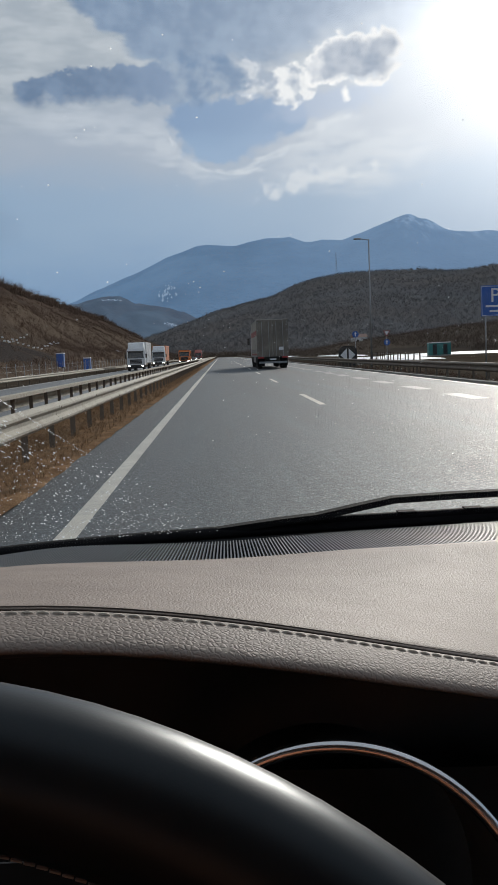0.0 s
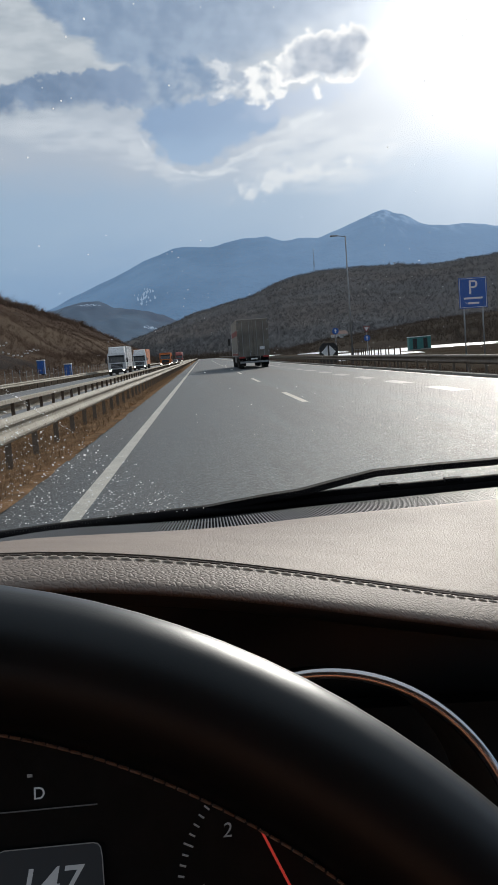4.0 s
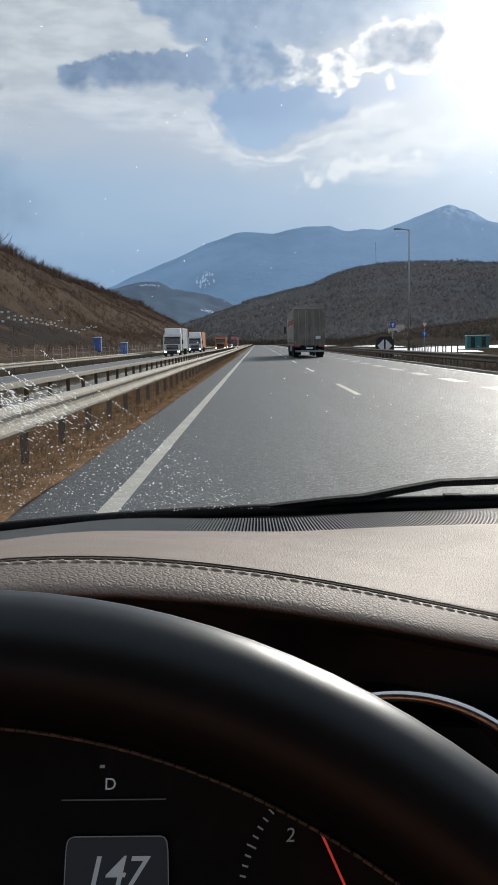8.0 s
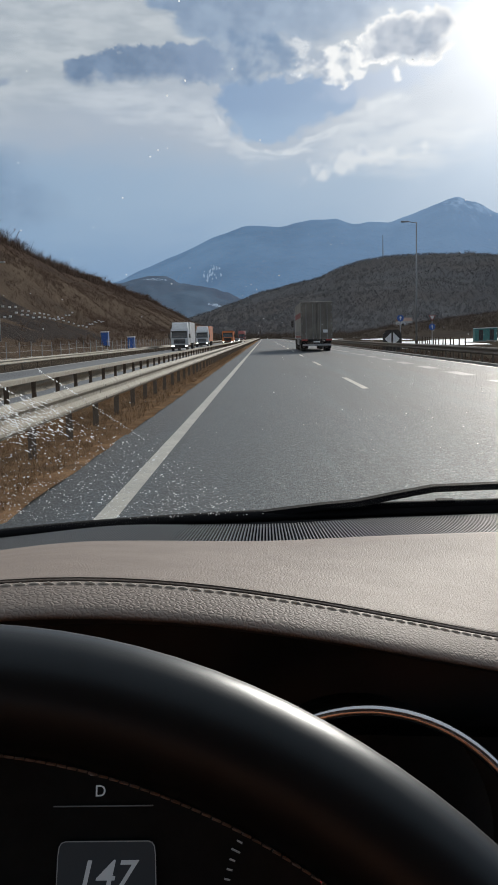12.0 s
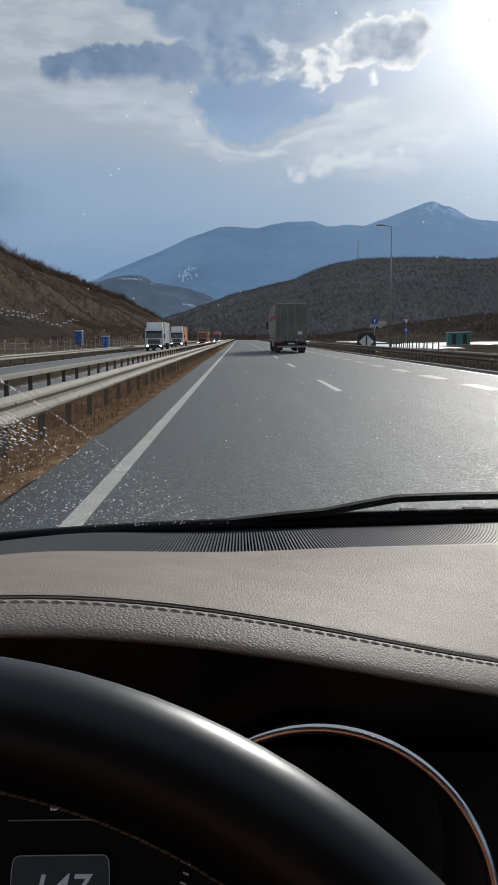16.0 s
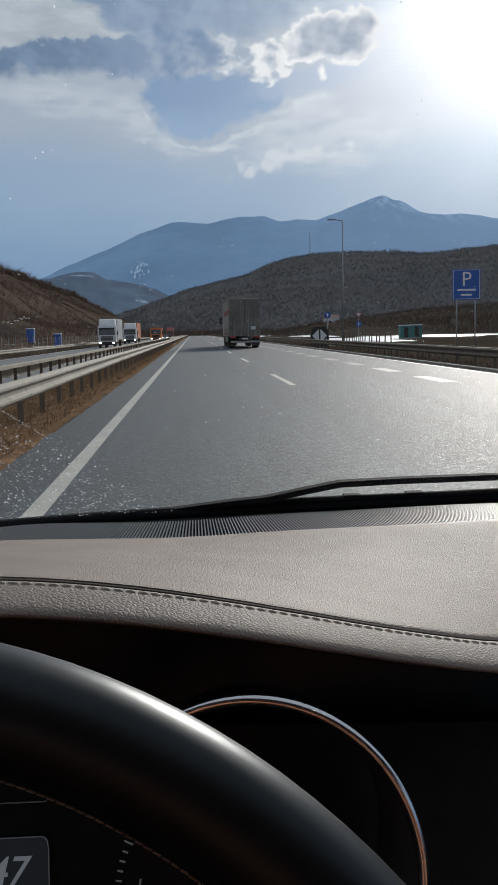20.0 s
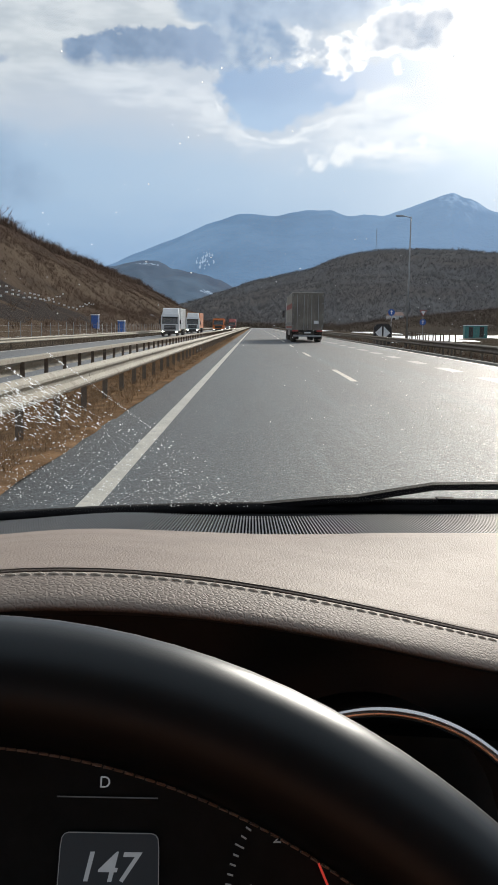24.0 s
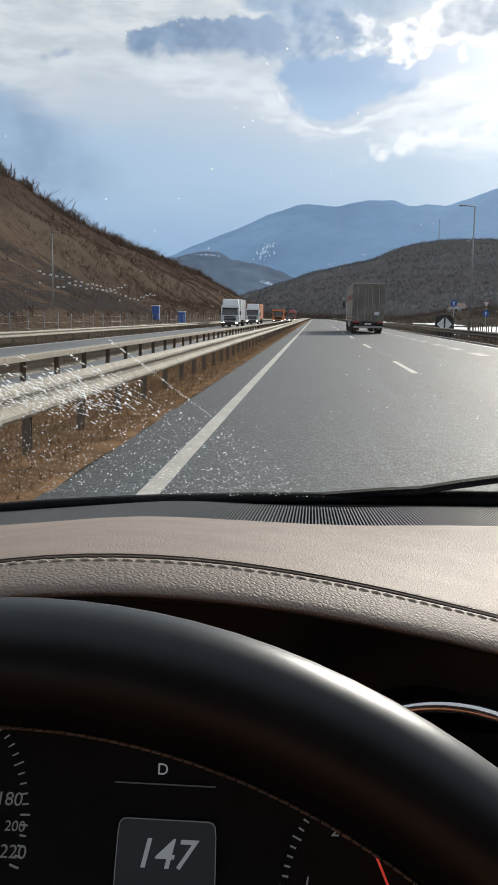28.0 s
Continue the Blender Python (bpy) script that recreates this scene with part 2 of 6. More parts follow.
sky()
sun_data = bpy.data.lights.new("sun", "SUN")
sun_data.energy, sun_data.angle, sun_data.color = 2.4, radians(9.0), (1.0, 0.93, 0.82)
sun_at = Vector((math.sin(radians(SUN_AZ)) * math.cos(radians(SUN_EL)), math.cos(radians(SUN_AZ)) * math.cos(radians(SUN_EL)),
                 math.sin(radians(SUN_EL))))
new("sun", sun_data).matrix_world = look(sun_at * 100, (0, 0, 0))


# ---- materials ----
def material(name, colour, rough=0.6, metal=0.0, vary=0.25, scale=8.0, bump=0.0, bump_scale=60.0, second=None, mask=(0.45, 0.6),
             mask_scale=2.0, glow=0.0, per_object=0.0, coat=0.0, spec=0.5, stretch=(1, 1, 1), rough_vary=0.0):
    """A surface with grain at two scales, an optional second colour in patches, and fine relief."""
    mt = bpy.data.materials.new(name)
    mt.use_nodes = True
    nt = mt.node_tree
    N, L = nt.nodes.new, nt.links.new
    b = nt.nodes["Principled BSDF"]
    b.inputs["Roughness"].default_value, b.inputs["Metallic"].default_value = rough, metal
    b.inputs["Specular IOR Level"].default_value = spec
    b.inputs["Coat Weight"].default_value = coat
    tc = N("ShaderNodeTexCoord")
    mp = N("ShaderNodeMapping")
    mp.inputs["Scale"].default_value = stretch
    L(tc.outputs["Object"], mp.inputs[0])

    def noise_of(s, d=4, r=0.6, plain=False):
        n = N("ShaderNodeTexNoise")
        n.inputs["Scale"].default_value, n.inputs["Detail"].default_value, n.inputs["Roughness"].default_value = s, d, r
        L(tc.outputs["Object"] if plain else mp.outputs[0], n.inputs["Vector"])
        return n.outputs["Fac"]

    def mix(f, a, c, blend="MIX"):
        n = N("ShaderNodeMix")
        n.data_type, n.blend_type = "RGBA", blend
        if hasattr(f, "links"):
            L(f, n.inputs[0])
        else:
            n.inputs[0].default_value = f
        for i, q in ((6, a), (7, c)):
            if hasattr(q, "links"):
                L(q, n.inputs[i])
            else:
                n.inputs[i].default_value = (*q[:3], 1)
        return n.outputs[2]

    def spread(x, lo, hi, a=0.0, c=1.0):
        n = N("ShaderNodeMapRange")
        L(x, n.inputs[0])
        for i, q in enumerate((lo, hi, a, c)):
            n.inputs[i + 1].default_value = q
        return n.outputs[0]

    dark = tuple(c * (1 - vary) for c in colour)
    light = tuple(min(1, c * (1 + vary)) for c in colour)
    col = mix(spread(noise_of(scale), 0.3, 0.7), dark, light)
    col = mix(spread(noise_of(scale * 9, 3), 0.35, 0.65, 0, vary), col, dark)
    if second:
        col = mix(spread(noise_of(mask_scale, 6, 0.65), mask[0], mask[1]), col, second)
    if per_object:
        oi = N("ShaderNodeObjectInfo")
        col = mix(spread(oi.outputs["Random"], 0, 1, 0, per_object), col, dark)
    L(col, b.inputs["Base Color"])
    if rough_vary:
        L(spread(noise_of(scale * 1.7, 5), 0.3, 0.7, max(0.02, rough - rough_vary), min(1, rough + rough_vary)), b.inputs["Roughness"])
    if bump:
        bp = N("ShaderNodeBump")
        bp.inputs["Strength"].default_value, bp.inputs["Distance"].default_value = min(1, bump), 0.6 / bump_scale
        L(noise_of(bump_scale, 3, 0.6, True), bp.inputs["Height"])
        L(bp.outputs[0], b.inputs["Normal"])
    # self-glow that stands in for air haze on far surfaces
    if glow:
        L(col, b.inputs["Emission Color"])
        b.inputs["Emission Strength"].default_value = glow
    return mt


def leather(name, colour, cell, depth, rough):
    """Embossed leather: rounded cells with creases between."""
    mt = material(name, colour, rough, vary=0.10, scale=25, spec=0.14)
    nt = mt.node_tree
    N, L = nt.nodes.new, nt.links.new
    tc = N("ShaderNodeTexCoord")
    warp = N("ShaderNodeTexNoise")
    warp.inputs["Scale"].default_value = cell * 0.7
    L(tc.outputs["Object"], warp.inputs["Vector"])
    add = N("ShaderNodeVectorMath")
    add.operation = "MULTIPLY_ADD"
    L(warp.outputs["Color"], add.inputs[0])
    add.inputs[1].default_value = (0.35 / cell,) * 3
    L(tc.outputs["Object"], add.inputs[2])
    vo = N("ShaderNodeTexVoronoi")
    vo.feature = "DISTANCE_TO_EDGE"
    vo.inputs["Scale"].default_value = cell
    L(add.outputs[0], vo.inputs["Vector"])
    mr = N("ShaderNodeMapRange")
    mr.interpolation_type = "SMOOTHSTEP"
    mr.inputs[1].default_value, mr.inputs[2].default_value = 0.0, 0.30
    L(vo.outputs["Distance"], mr.inputs[0])
    bp = N("ShaderNodeBump")
    bp.inputs["Strength"].default_value, bp.inputs["Distance"].default_value = depth, 0.25 / cell
    soft = N("ShaderNodeTexNoise")
    soft.inputs["Scale"].default_value, soft.inputs["Detail"].default_value = cell * 0.55, 3
    L(tc.outputs["Object"], soft.inputs["Vector"])
    both = N("ShaderNodeMath")
    both.operation = "MULTIPLY_ADD"
    L(soft.outputs["Fac"], both.inputs[0])
    both.inputs[1].default_value = 0.5
    L(mr.outputs[0], both.inputs[2])
    L(both.outputs[0], bp.inputs["Height"])
    L(bp.outputs[0], nt.nodes["Principled BSDF"].inputs["Normal"])
    return mt


def glass(name, tint=(1, 1, 1)):
    """A thin clear pane: light goes straight through, with a faint mirror gloss."""
    mt = bpy.data.materials.new(name)
    mt.use_nodes = True
    nt = mt.node_tree
    nt.nodes.clear()
    N, L = nt.nodes.new, nt.links.new
    a, b, mx, o = N("ShaderNodeBsdfTransparent"), N("ShaderNodeBsdfGlossy"), N("ShaderNodeMixShader"), N("ShaderNodeOutputMaterial")
    a.inputs[0].default_value = (*tint, 1)
    b.inputs["Roughness"].default_value = 0.02
    mx.inputs[0].default_value = 0.045
    L(a.outputs[0], mx.inputs[1]), L(b.outputs[0], mx.inputs[2]), L(mx.outputs[0], o.inputs[0])
    return mt


def lamp_material(name, colour, strength):
    mt = bpy.data.materials.new(name)
    mt.use_nodes = True
    b = mt.node_tree.nodes["Principled BSDF"]
    b.inputs["Base Color"].default_value = (*colour, 1)
    b.inputs["Emission Color"].default_value = (*colour, 1)
    b.inputs["Emission Strength"].default_value = strength
    return mt


M = {}
M["asphalt"] = material("asphalt", (0.043, 0.060, 0.073), 0.60, vary=0.30, scale=0.9, bump=0.75, bump_scale=55, second=(0.040, 0.042, 0.046),
                        mask=(0.42, 0.62), mask_scale=0.25, rough_vary=0.08, stretch=(1, 0.045, 1), spec=0.35)


def aggregate(mt, scale, shine):
    """Stone chips in a road surface: each chip its own shade, tilt and polish."""
    nt = mt.node_tree
    N, L = nt.nodes.new, nt.links.new
    b = nt.nodes["Principled BSDF"]
    tc, vo = N("ShaderNodeTexCoord"), N("ShaderNodeTexVoronoi")
    L(tc.outputs["Object"], vo.inputs["Vector"])
    vo.inputs["Scale"].default_value = scale
    sp = N("ShaderNodeSeparateColor")
    L(vo.outputs["Color"], sp.inputs[0])
    old = b.inputs["Base Color"].links[0].from_socket
    mr = N("ShaderNodeMapRange")
    mr.inputs[3].default_value, mr.inputs[4].default_value = 0.55, 1.55
    L(sp.outputs[0], mr.inputs[0])
    mx = N("ShaderNodeMix")
    mx.data_type, mx.blend_type = "RGBA", "MULTIPLY"
    mx.inputs[0].default_value = 1.0
    L(old, mx.inputs[6]), L(mr.outputs[0], mx.inputs[7])
    L(mx.outputs[2], b.inputs["Base Color"])
    ro = N("ShaderNodeMapRange")
    ro.inputs[1].default_value, ro.inputs[2].default_value = 0.80, 0.97
    ro.inputs[3].default_value, ro.inputs[4].default_value = 0.70, shine
    L(sp.outputs[1], ro.inputs[0])
    L(ro.outputs[0], b.inputs["Roughness"])
    return mt


aggregate(M["asphalt"], 60, 0.42)
M["old_asphalt"] = material("old_asphalt", (0.10, 0.105, 0.11), 0.6, vary=0.25, scale=0.7, bump=0.5, bump_scale=50, stretch=(1, 0.05, 1))
M["line"] = material("line", (0.45, 0.425, 0.365), 0.55, vary=0.18, scale=3, bump=0.3, bump_scale=60, second=(0.30, 0.30, 0.29), mask=(0.56, 0.70),
                     mask_scale=9)
M["worn_line"] = material("worn_line", (0.21, 0.215, 0.215), 0.6, vary=0.25, scale=3, bump=0.3, bump_scale=60, second=(0.10, 0.105, 0.11), mask=(0.48, 0.62),
                          mask_scale=6)
M["verge"] = material("verge", (0.245, 0.152, 0.088), 0.95, spec=0.0, vary=0.45, scale=2.0, bump=0.9, bump_scale=14, second=(0.15, 0.10, 0.064),
                      mask=(0.50, 0.66), mask_scale=1.2)
M["ground"] = material("ground", (0.082, 0.066, 0.051), 0.95, vary=0.4, scale=0.12, bump=0.6, bump_scale=2, second=(0.048, 0.036, 0.025), spec=0.0,
                       mask=(0.42, 0.6), mask_scale=0.03)
M["hill"] = material("hill", (0.130, 0.096, 0.069), 0.95, vary=0.45, scale=0.10, bump=0.9, bump_scale=0.6, second=(0.070, 0.052, 0.042), spec=0.0,
                     mask=(0.42, 0.56), mask_scale=0.022, stretch=(1, 0.35, 2.2))


def growth_zones(mt):
    """Pale dry grass along the middle of the slope, darker scrub towards its crest, with torn borders."""
    nt = mt.node_tree
    N, L = nt.nodes.new, nt.links.new
    b = nt.nodes["Principled BSDF"]
    tc, sep, no = N("ShaderNodeTexCoord"), N("ShaderNodeSeparateXYZ"), N("ShaderNodeTexNoise")
    L(tc.outputs["Object"], sep.inputs[0]), L(tc.outputs["Object"], no.inputs["Vector"])
    no.inputs["Scale"].default_value, no.inputs["Detail"].default_value, no.inputs["Roughness"].default_value = 0.035, 7, 0.65
    torn = N("ShaderNodeMath")
    torn.operation, torn.inputs[1].default_value = "MULTIPLY_ADD", 60.0
    L(no.outputs["Fac"], torn.inputs[0]), L(sep.outputs[0], torn.inputs[2])

    def step(x, lo, hi):
        n = N("ShaderNodeMapRange")
        n.interpolation_type = "SMOOTHSTEP"
        n.inputs[1].default_value, n.inputs[2].default_value = lo, hi
        L(x, n.inputs[0])
        return n.outputs[0]

    def mix(f, a, c):
        n = N("ShaderNodeMix")
        n.data_type = "RGBA"
        L(f, n.inputs[0]), L(a, n.inputs[6])
        n.inputs[7].default_value = (*c, 1)
        return n.outputs[2]

    band = N("ShaderNodeMath")
    band.operation = "MULTIPLY"
    L(step(torn.outputs[0], -34, -26), band.inputs[0]), L(step(torn.outputs[0], -4, -14), band.inputs[1])
    part_way = N("ShaderNodeMath")
    part_way.operation, part_way.inputs[1].default_value = "MULTIPLY", 0.75
    L(band.outputs[0], part_way.inputs[0])
    col = mix(part_way.outputs[0], b.inputs["Base Color"].links[0].from_socket, (0.130, 0.098, 0.071))
    col = mix(step(torn.outputs[0], -36, -60), col, (0.082, 0.056, 0.044))
    L(col, b.inputs["Base Color"])


growth_zones(M["hill"])
M["red_earth"] = material("red_earth", (0.128, 0.088, 0.066), 0.95, vary=0.4, scale=0.35, bump=1.0, bump_scale=0.9, second=(0.052, 0.045, 0.041), spec=0.0,
                          mask=(0.44, 0.54), mask_scale=0.05, stretch=(1, 0.5, 1.4))
# base lightened to grey in place of air haze over the woods
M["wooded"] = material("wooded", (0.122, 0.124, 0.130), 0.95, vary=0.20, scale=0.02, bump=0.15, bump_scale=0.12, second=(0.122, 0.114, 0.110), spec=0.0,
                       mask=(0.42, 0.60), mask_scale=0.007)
M["rise"] = material("rise", (0.090, 0.073, 0.058), 0.95, vary=0.4, scale=0.06, bump=0.9, bump_scale=0.4, second=(0.062, 0.053, 0.045), spec=0.0,
                     mask=(0.42, 0.58), mask_scale=0.03)
# bluish colours and self-glow imitate distance haze on foothill and mountain
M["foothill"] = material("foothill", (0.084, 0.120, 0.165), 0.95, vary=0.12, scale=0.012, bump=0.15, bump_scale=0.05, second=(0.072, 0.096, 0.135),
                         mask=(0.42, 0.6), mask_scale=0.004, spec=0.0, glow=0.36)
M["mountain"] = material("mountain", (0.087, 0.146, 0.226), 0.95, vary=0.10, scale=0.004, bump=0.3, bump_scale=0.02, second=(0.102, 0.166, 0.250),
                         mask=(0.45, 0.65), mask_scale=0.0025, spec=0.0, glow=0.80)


def snow_and_haze(mt):
    """Ragged snow streaks on the range's high eastern flank, and painted sunward haze."""
    nt = mt.node_tree
    N, L = nt.nodes.new, nt.links.new
    b = nt.nodes["Principled BSDF"]
    tc, mp, no, sep = N("ShaderNodeTexCoord"), N("ShaderNodeMapping"), N("ShaderNodeTexNoise"), N("ShaderNodeSeparateXYZ")
    mp.inputs["Rotation"].default_value, mp.inputs["Scale"].default_value = (0.0, 0.5, 0.0), (1.0, 0.25, 0.45)
    L(tc.outputs["Object"], mp.inputs[0]), L(mp.outputs[0], no.inputs["Vector"]), L(tc.outputs["Object"], sep.inputs[0])
    no.inputs["Scale"].default_value, no.inputs["Detail"].default_value, no.inputs["Roughness"].default_value = 0.022, 7, 0.68

    def rise(x, lo, hi):
        n = N("ShaderNodeMapRange")
        n.inputs[1].default_value, n.inputs[2].default_value = lo, hi
        L(x, n.inputs[0])
        return n.outputs[0]

    def times(a, c):
        n = N("ShaderNodeMath")
        n.operation = "MULTIPLY"
        L(a, n.inputs[0]), L(c, n.inputs[1])
        return n.outputs[0]

    f = times(times(rise(no.outputs["Fac"], 0.49, 0.62), rise(sep.outputs[2], 410, 540)), rise(sep.outputs[0], 720, 850))
    mx = N("ShaderNodeMix")
    mx.data_type = "RGBA"
    L(f, mx.inputs[0])
    L(b.inputs["Base Color"].links[0].from_socket, mx.inputs[6])
    mx.inputs[7].default_value = (0.225, 0.305, 0.41, 1)
    # haze put into colour and glow, growing towards the sun's side
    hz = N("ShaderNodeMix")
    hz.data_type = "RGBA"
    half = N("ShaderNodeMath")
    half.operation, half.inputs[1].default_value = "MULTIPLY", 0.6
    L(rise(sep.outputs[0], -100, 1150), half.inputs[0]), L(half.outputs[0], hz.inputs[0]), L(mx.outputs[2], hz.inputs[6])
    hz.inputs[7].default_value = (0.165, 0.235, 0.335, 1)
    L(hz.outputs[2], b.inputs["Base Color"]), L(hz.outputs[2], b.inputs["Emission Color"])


snow_and_haze(M["mountain"])
M["snow"] = material("snow", (0.80, 0.82, 0.85), 0.6, vary=0.06, scale=0.6, bump=0.5, bump_scale=3)
# blue tint and glow: distance haze put into far snow and rock
M["far_snow"] = material("far_snow", (0.26, 0.35, 0.46), 0.8, vary=0.1, scale=0.05, glow=0.35)
M["zinc"] = material("zinc", (0.405, 0.368, 0.300), 0.8, spec=0.2, vary=0.14, scale=1.2, bump=0.15, bump_scale=30, second=(0.26, 0.225, 0.18),
                     mask=(0.52, 0.72), mask_scale=2.5, per_object=0.25)
M["dark_zinc"] = material("dark_zinc", (0.165, 0.130, 0.098), 0.7, metal=0.1, vary=0.25, scale=3, per_object=0.3, second=(0.10, 0.075, 0.055),
                          mask=(0.5, 0.7), mask_scale=5)
M["concrete"] = material("concrete", (0.36, 0.34, 0.31), 0.85, vary=0.2, scale=2, bump=0.4, bump_scale=25, second=(0.22, 0.2, 0.18),
                         mask=(0.5, 0.7), mask_scale=0.8)
M["grey_twig"] = material("grey_twig", (0.110, 0.086, 0.068), 0.9, spec=0.0, vary=0.4, scale=0.8)
M["twig"] = material("twig", (0.148, 0.098, 0.070), 0.9, spec=0.0, vary=0.4, scale=0.8)
# pale low-contrast grey, so distance haze is in the twigs' colour
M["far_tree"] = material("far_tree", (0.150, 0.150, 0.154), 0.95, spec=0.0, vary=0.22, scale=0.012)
M["reed"] = material("reed", (0.31, 0.20, 0.115), 0.9, spec=0.1, vary=0.4, scale=4)
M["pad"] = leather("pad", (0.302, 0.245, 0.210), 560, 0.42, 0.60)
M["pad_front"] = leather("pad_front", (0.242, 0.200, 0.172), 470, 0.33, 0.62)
M["under"] = material("under", (0.062, 0.058, 0.056), 0.75, vary=0.2, scale=40, bump=0.3, bump_scale=900)
M["thread"] = material("thread", (0.44, 0.38, 0.32), 0.8, vary=0.2, scale=400, bump=0.4, bump_scale=2500, per_object=0.35)
M["groove"] = material("groove", (0.085, 0.067, 0.056), 0.9, vary=0.2, scale=60)
M["rim_leather"] = material("rim_leather", (0.009, 0.009, 0.0095), 0.38, vary=0.2, scale=60, bump=0.05, bump_scale=1500, spec=0.33)
# blue of the reflected sky put into the specular tint
M["rim_leather"].node_tree.nodes["Principled BSDF"].inputs["Specular Tint"].default_value = (0.78, 0.90, 1.0, 1)
M["black"] = material("black", (0.012, 0.012, 0.013), 0.55, vary=0.2, scale=60, bump=0.15, bump_scale=600)
M["rubber"] = material("rubber", (0.006, 0.006, 0.007), 0.8, spec=0.1, vary=0.3, scale=50, bump=0.2, bump_scale=400)
M["slat"] = material("slat", (0.07, 0.068, 0.066), 0.34, vary=0.15, scale=80, spec=0.7)
M["tray"] = material("tray", (0.004, 0.004, 0.0045), 0.9, spec=0.05, vary=0.2, scale=60)
M["chrome"] = material("chrome", (0.62, 0.62, 0.64), 0.18, metal=1.0, vary=0.06, scale=90)
M["dial"] = material("dial", (0.018, 0.024, 0.027), 0.5, vary=0.2, scale=80, spec=0.12)
M["screen"] = lamp_material("screen", (0.014, 0.019, 0.024), 0.34)
M["digit"] = lamp_material("digit", (0.28, 0.31, 0.34), 0.30)
M["dim_line"] = lamp_material("dim_line", (0.045, 0.05, 0.055), 0.4)
M["faint"] = lamp_material("faint", (0.16, 0.17, 0.18), 0.25)
M["rim_thread"] = material("rim_thread", (0.19, 0.16, 0.14), 0.8, vary=0.3, scale=300)
# strong brown chosen to warm the reflection in the wheel rim
M["seat"] = material("seat", (0.42, 0.17, 0.085), 0.55, vary=0.2, scale=20, bump=0.2, bump_scale=500)
M["needle"] = lamp_material("needle", (0.45, 0.04, 0.03), 0.5)
M["glass"] = glass("glass")
M["tinted"] = material("tinted", (0.02, 0.025, 0.03), 0.08, vary=0.1, scale=2, spec=0.8)
M["headliner"] = material("headliner", (0.30, 0.29, 0.27), 0.95, vary=0.1, scale=60, bump=0.3, bump_scale=900)
M["trim"] = material("trim", (0.05, 0.047, 0.045), 0.7, vary=0.2, scale=40)
M["car_paint"] = material("car_paint", (0.03, 0.032, 0.036), 0.3, metal=0.3, vary=0.1, scale=4, coat=0.6)
M["tyre"] = material("tyre", (0.022, 0.022, 0.022), 0.85, vary=0.3, scale=12)
M["drop"] = bpy.data.materials.new("drop")
M["drop"].use_nodes = True
_nt = M["drop"].node_tree
_tl, _gl, _mx = _nt.nodes.new("ShaderNodeBsdfTranslucent"), _nt.nodes.new("ShaderNodeBsdfGlossy"), _nt.nodes.new("ShaderNodeMixShader")
_tl.inputs[0].default_value, _gl.inputs["Roughness"].default_value, _mx.inputs[0].default_value = (0.93, 0.95, 0.97, 1), 0.08, 0.12
_nt.links.new(_tl.outputs[0], _mx.inputs[1]), _nt.links.new(_gl.outputs[0], _mx.inputs[2])
_nt.links.new(_mx.outputs[0], _nt.nodes["Material Output"].inputs[0])
M["tarp"] = material("tarp", (0.36, 0.35, 0.31), 0.6, vary=0.2, scale=0.8, bump=0.3, bump_scale=6, second=(0.26, 0.25, 0.22), mask=(0.45, 0.65),
                     mask_scale=0.6)
M["doors_dirty"] = material("doors_dirty", (0.17, 0.155, 0.13), 0.7, vary=0.25, scale=1.2, second=(0.11, 0.10, 0.085), mask=(0.42, 0.6), mask_scale=0.8)
M["red"] = material("red", (0.30, 0.07, 0.06), 0.6, vary=0.2, scale=2)
M["orange"] = material("orange", (0.62, 0.17, 0.03), 0.5, vary=0.2, scale=2)
M["white_paint"] = material("white_paint", (0.62, 0.63, 0.64), 0.4, vary=0.12, scale=1.5)
M["blue_sign"] = material("blue_sign", (0.015, 0.10, 0.40), 0.45, vary=0.12, scale=3)
M["blue_box"] = material("blue_box", (0.03, 0.12, 0.34), 0.5, vary=0.15, scale=2)
M["teal"] = material("teal", (0.03, 0.17, 0.16), 0.5, vary=0.2, scale=2)
M["yellow"] = material("yellow", (0.55, 0.48, 0.05), 0.5, vary=0.15, scale=3)
M["sign_white"] = material("sign_white", (0.70, 0.71, 0.72), 0.5, vary=0.1, scale=3)
M["steel"] = material("steel", (0.30, 0.31, 0.32), 0.5, metal=0.5, vary=0.2, scale=3)
M["lamp_red"] = material("lamp_red", (0.35, 0.02, 0.02), 0.3, vary=0.1, scale=9)
M["headlight"] = lamp_material("headlight", (1.0, 0.95, 0.85), 6.0)
M["roof_tile"] = material("roof_tile", (0.30, 0.20, 0.16), 0.8, vary=0.3, scale=1)


# ---- mesh helpers ----
def mesh_of(name, bm, mat, smooth=False):
    me = bpy.data.meshes.new(name)
    bm.to_mesh(me)
    bm.free()
    me.materials.append(mat)
    if smooth:
        me.shade_smooth()
    return me


def part(name, bm, mat, parent, label="", smooth=False):
    me = bm if isinstance(bm, bpy.types.Mesh) else mesh_of(name, bm, mat, smooth)
    ob = new(name, me)
    ob.parent = parent
    if label:
        ob["label"] = label
    return ob


def thing(name, label, category, m=None, group="", kind=""):
    ob = new(name)
    ob.empty_display_size = 0.2
    if m is not None:
        ob.matrix_basis = m
    return tagged(ob, label, category, group, kind)


def raw(verts, faces):
    bm = bmesh.new()
    vs = [bm.verts.new(v) for v in verts]
    for f in faces:
        bm.faces.new([vs[i] for i in f])
    return bm


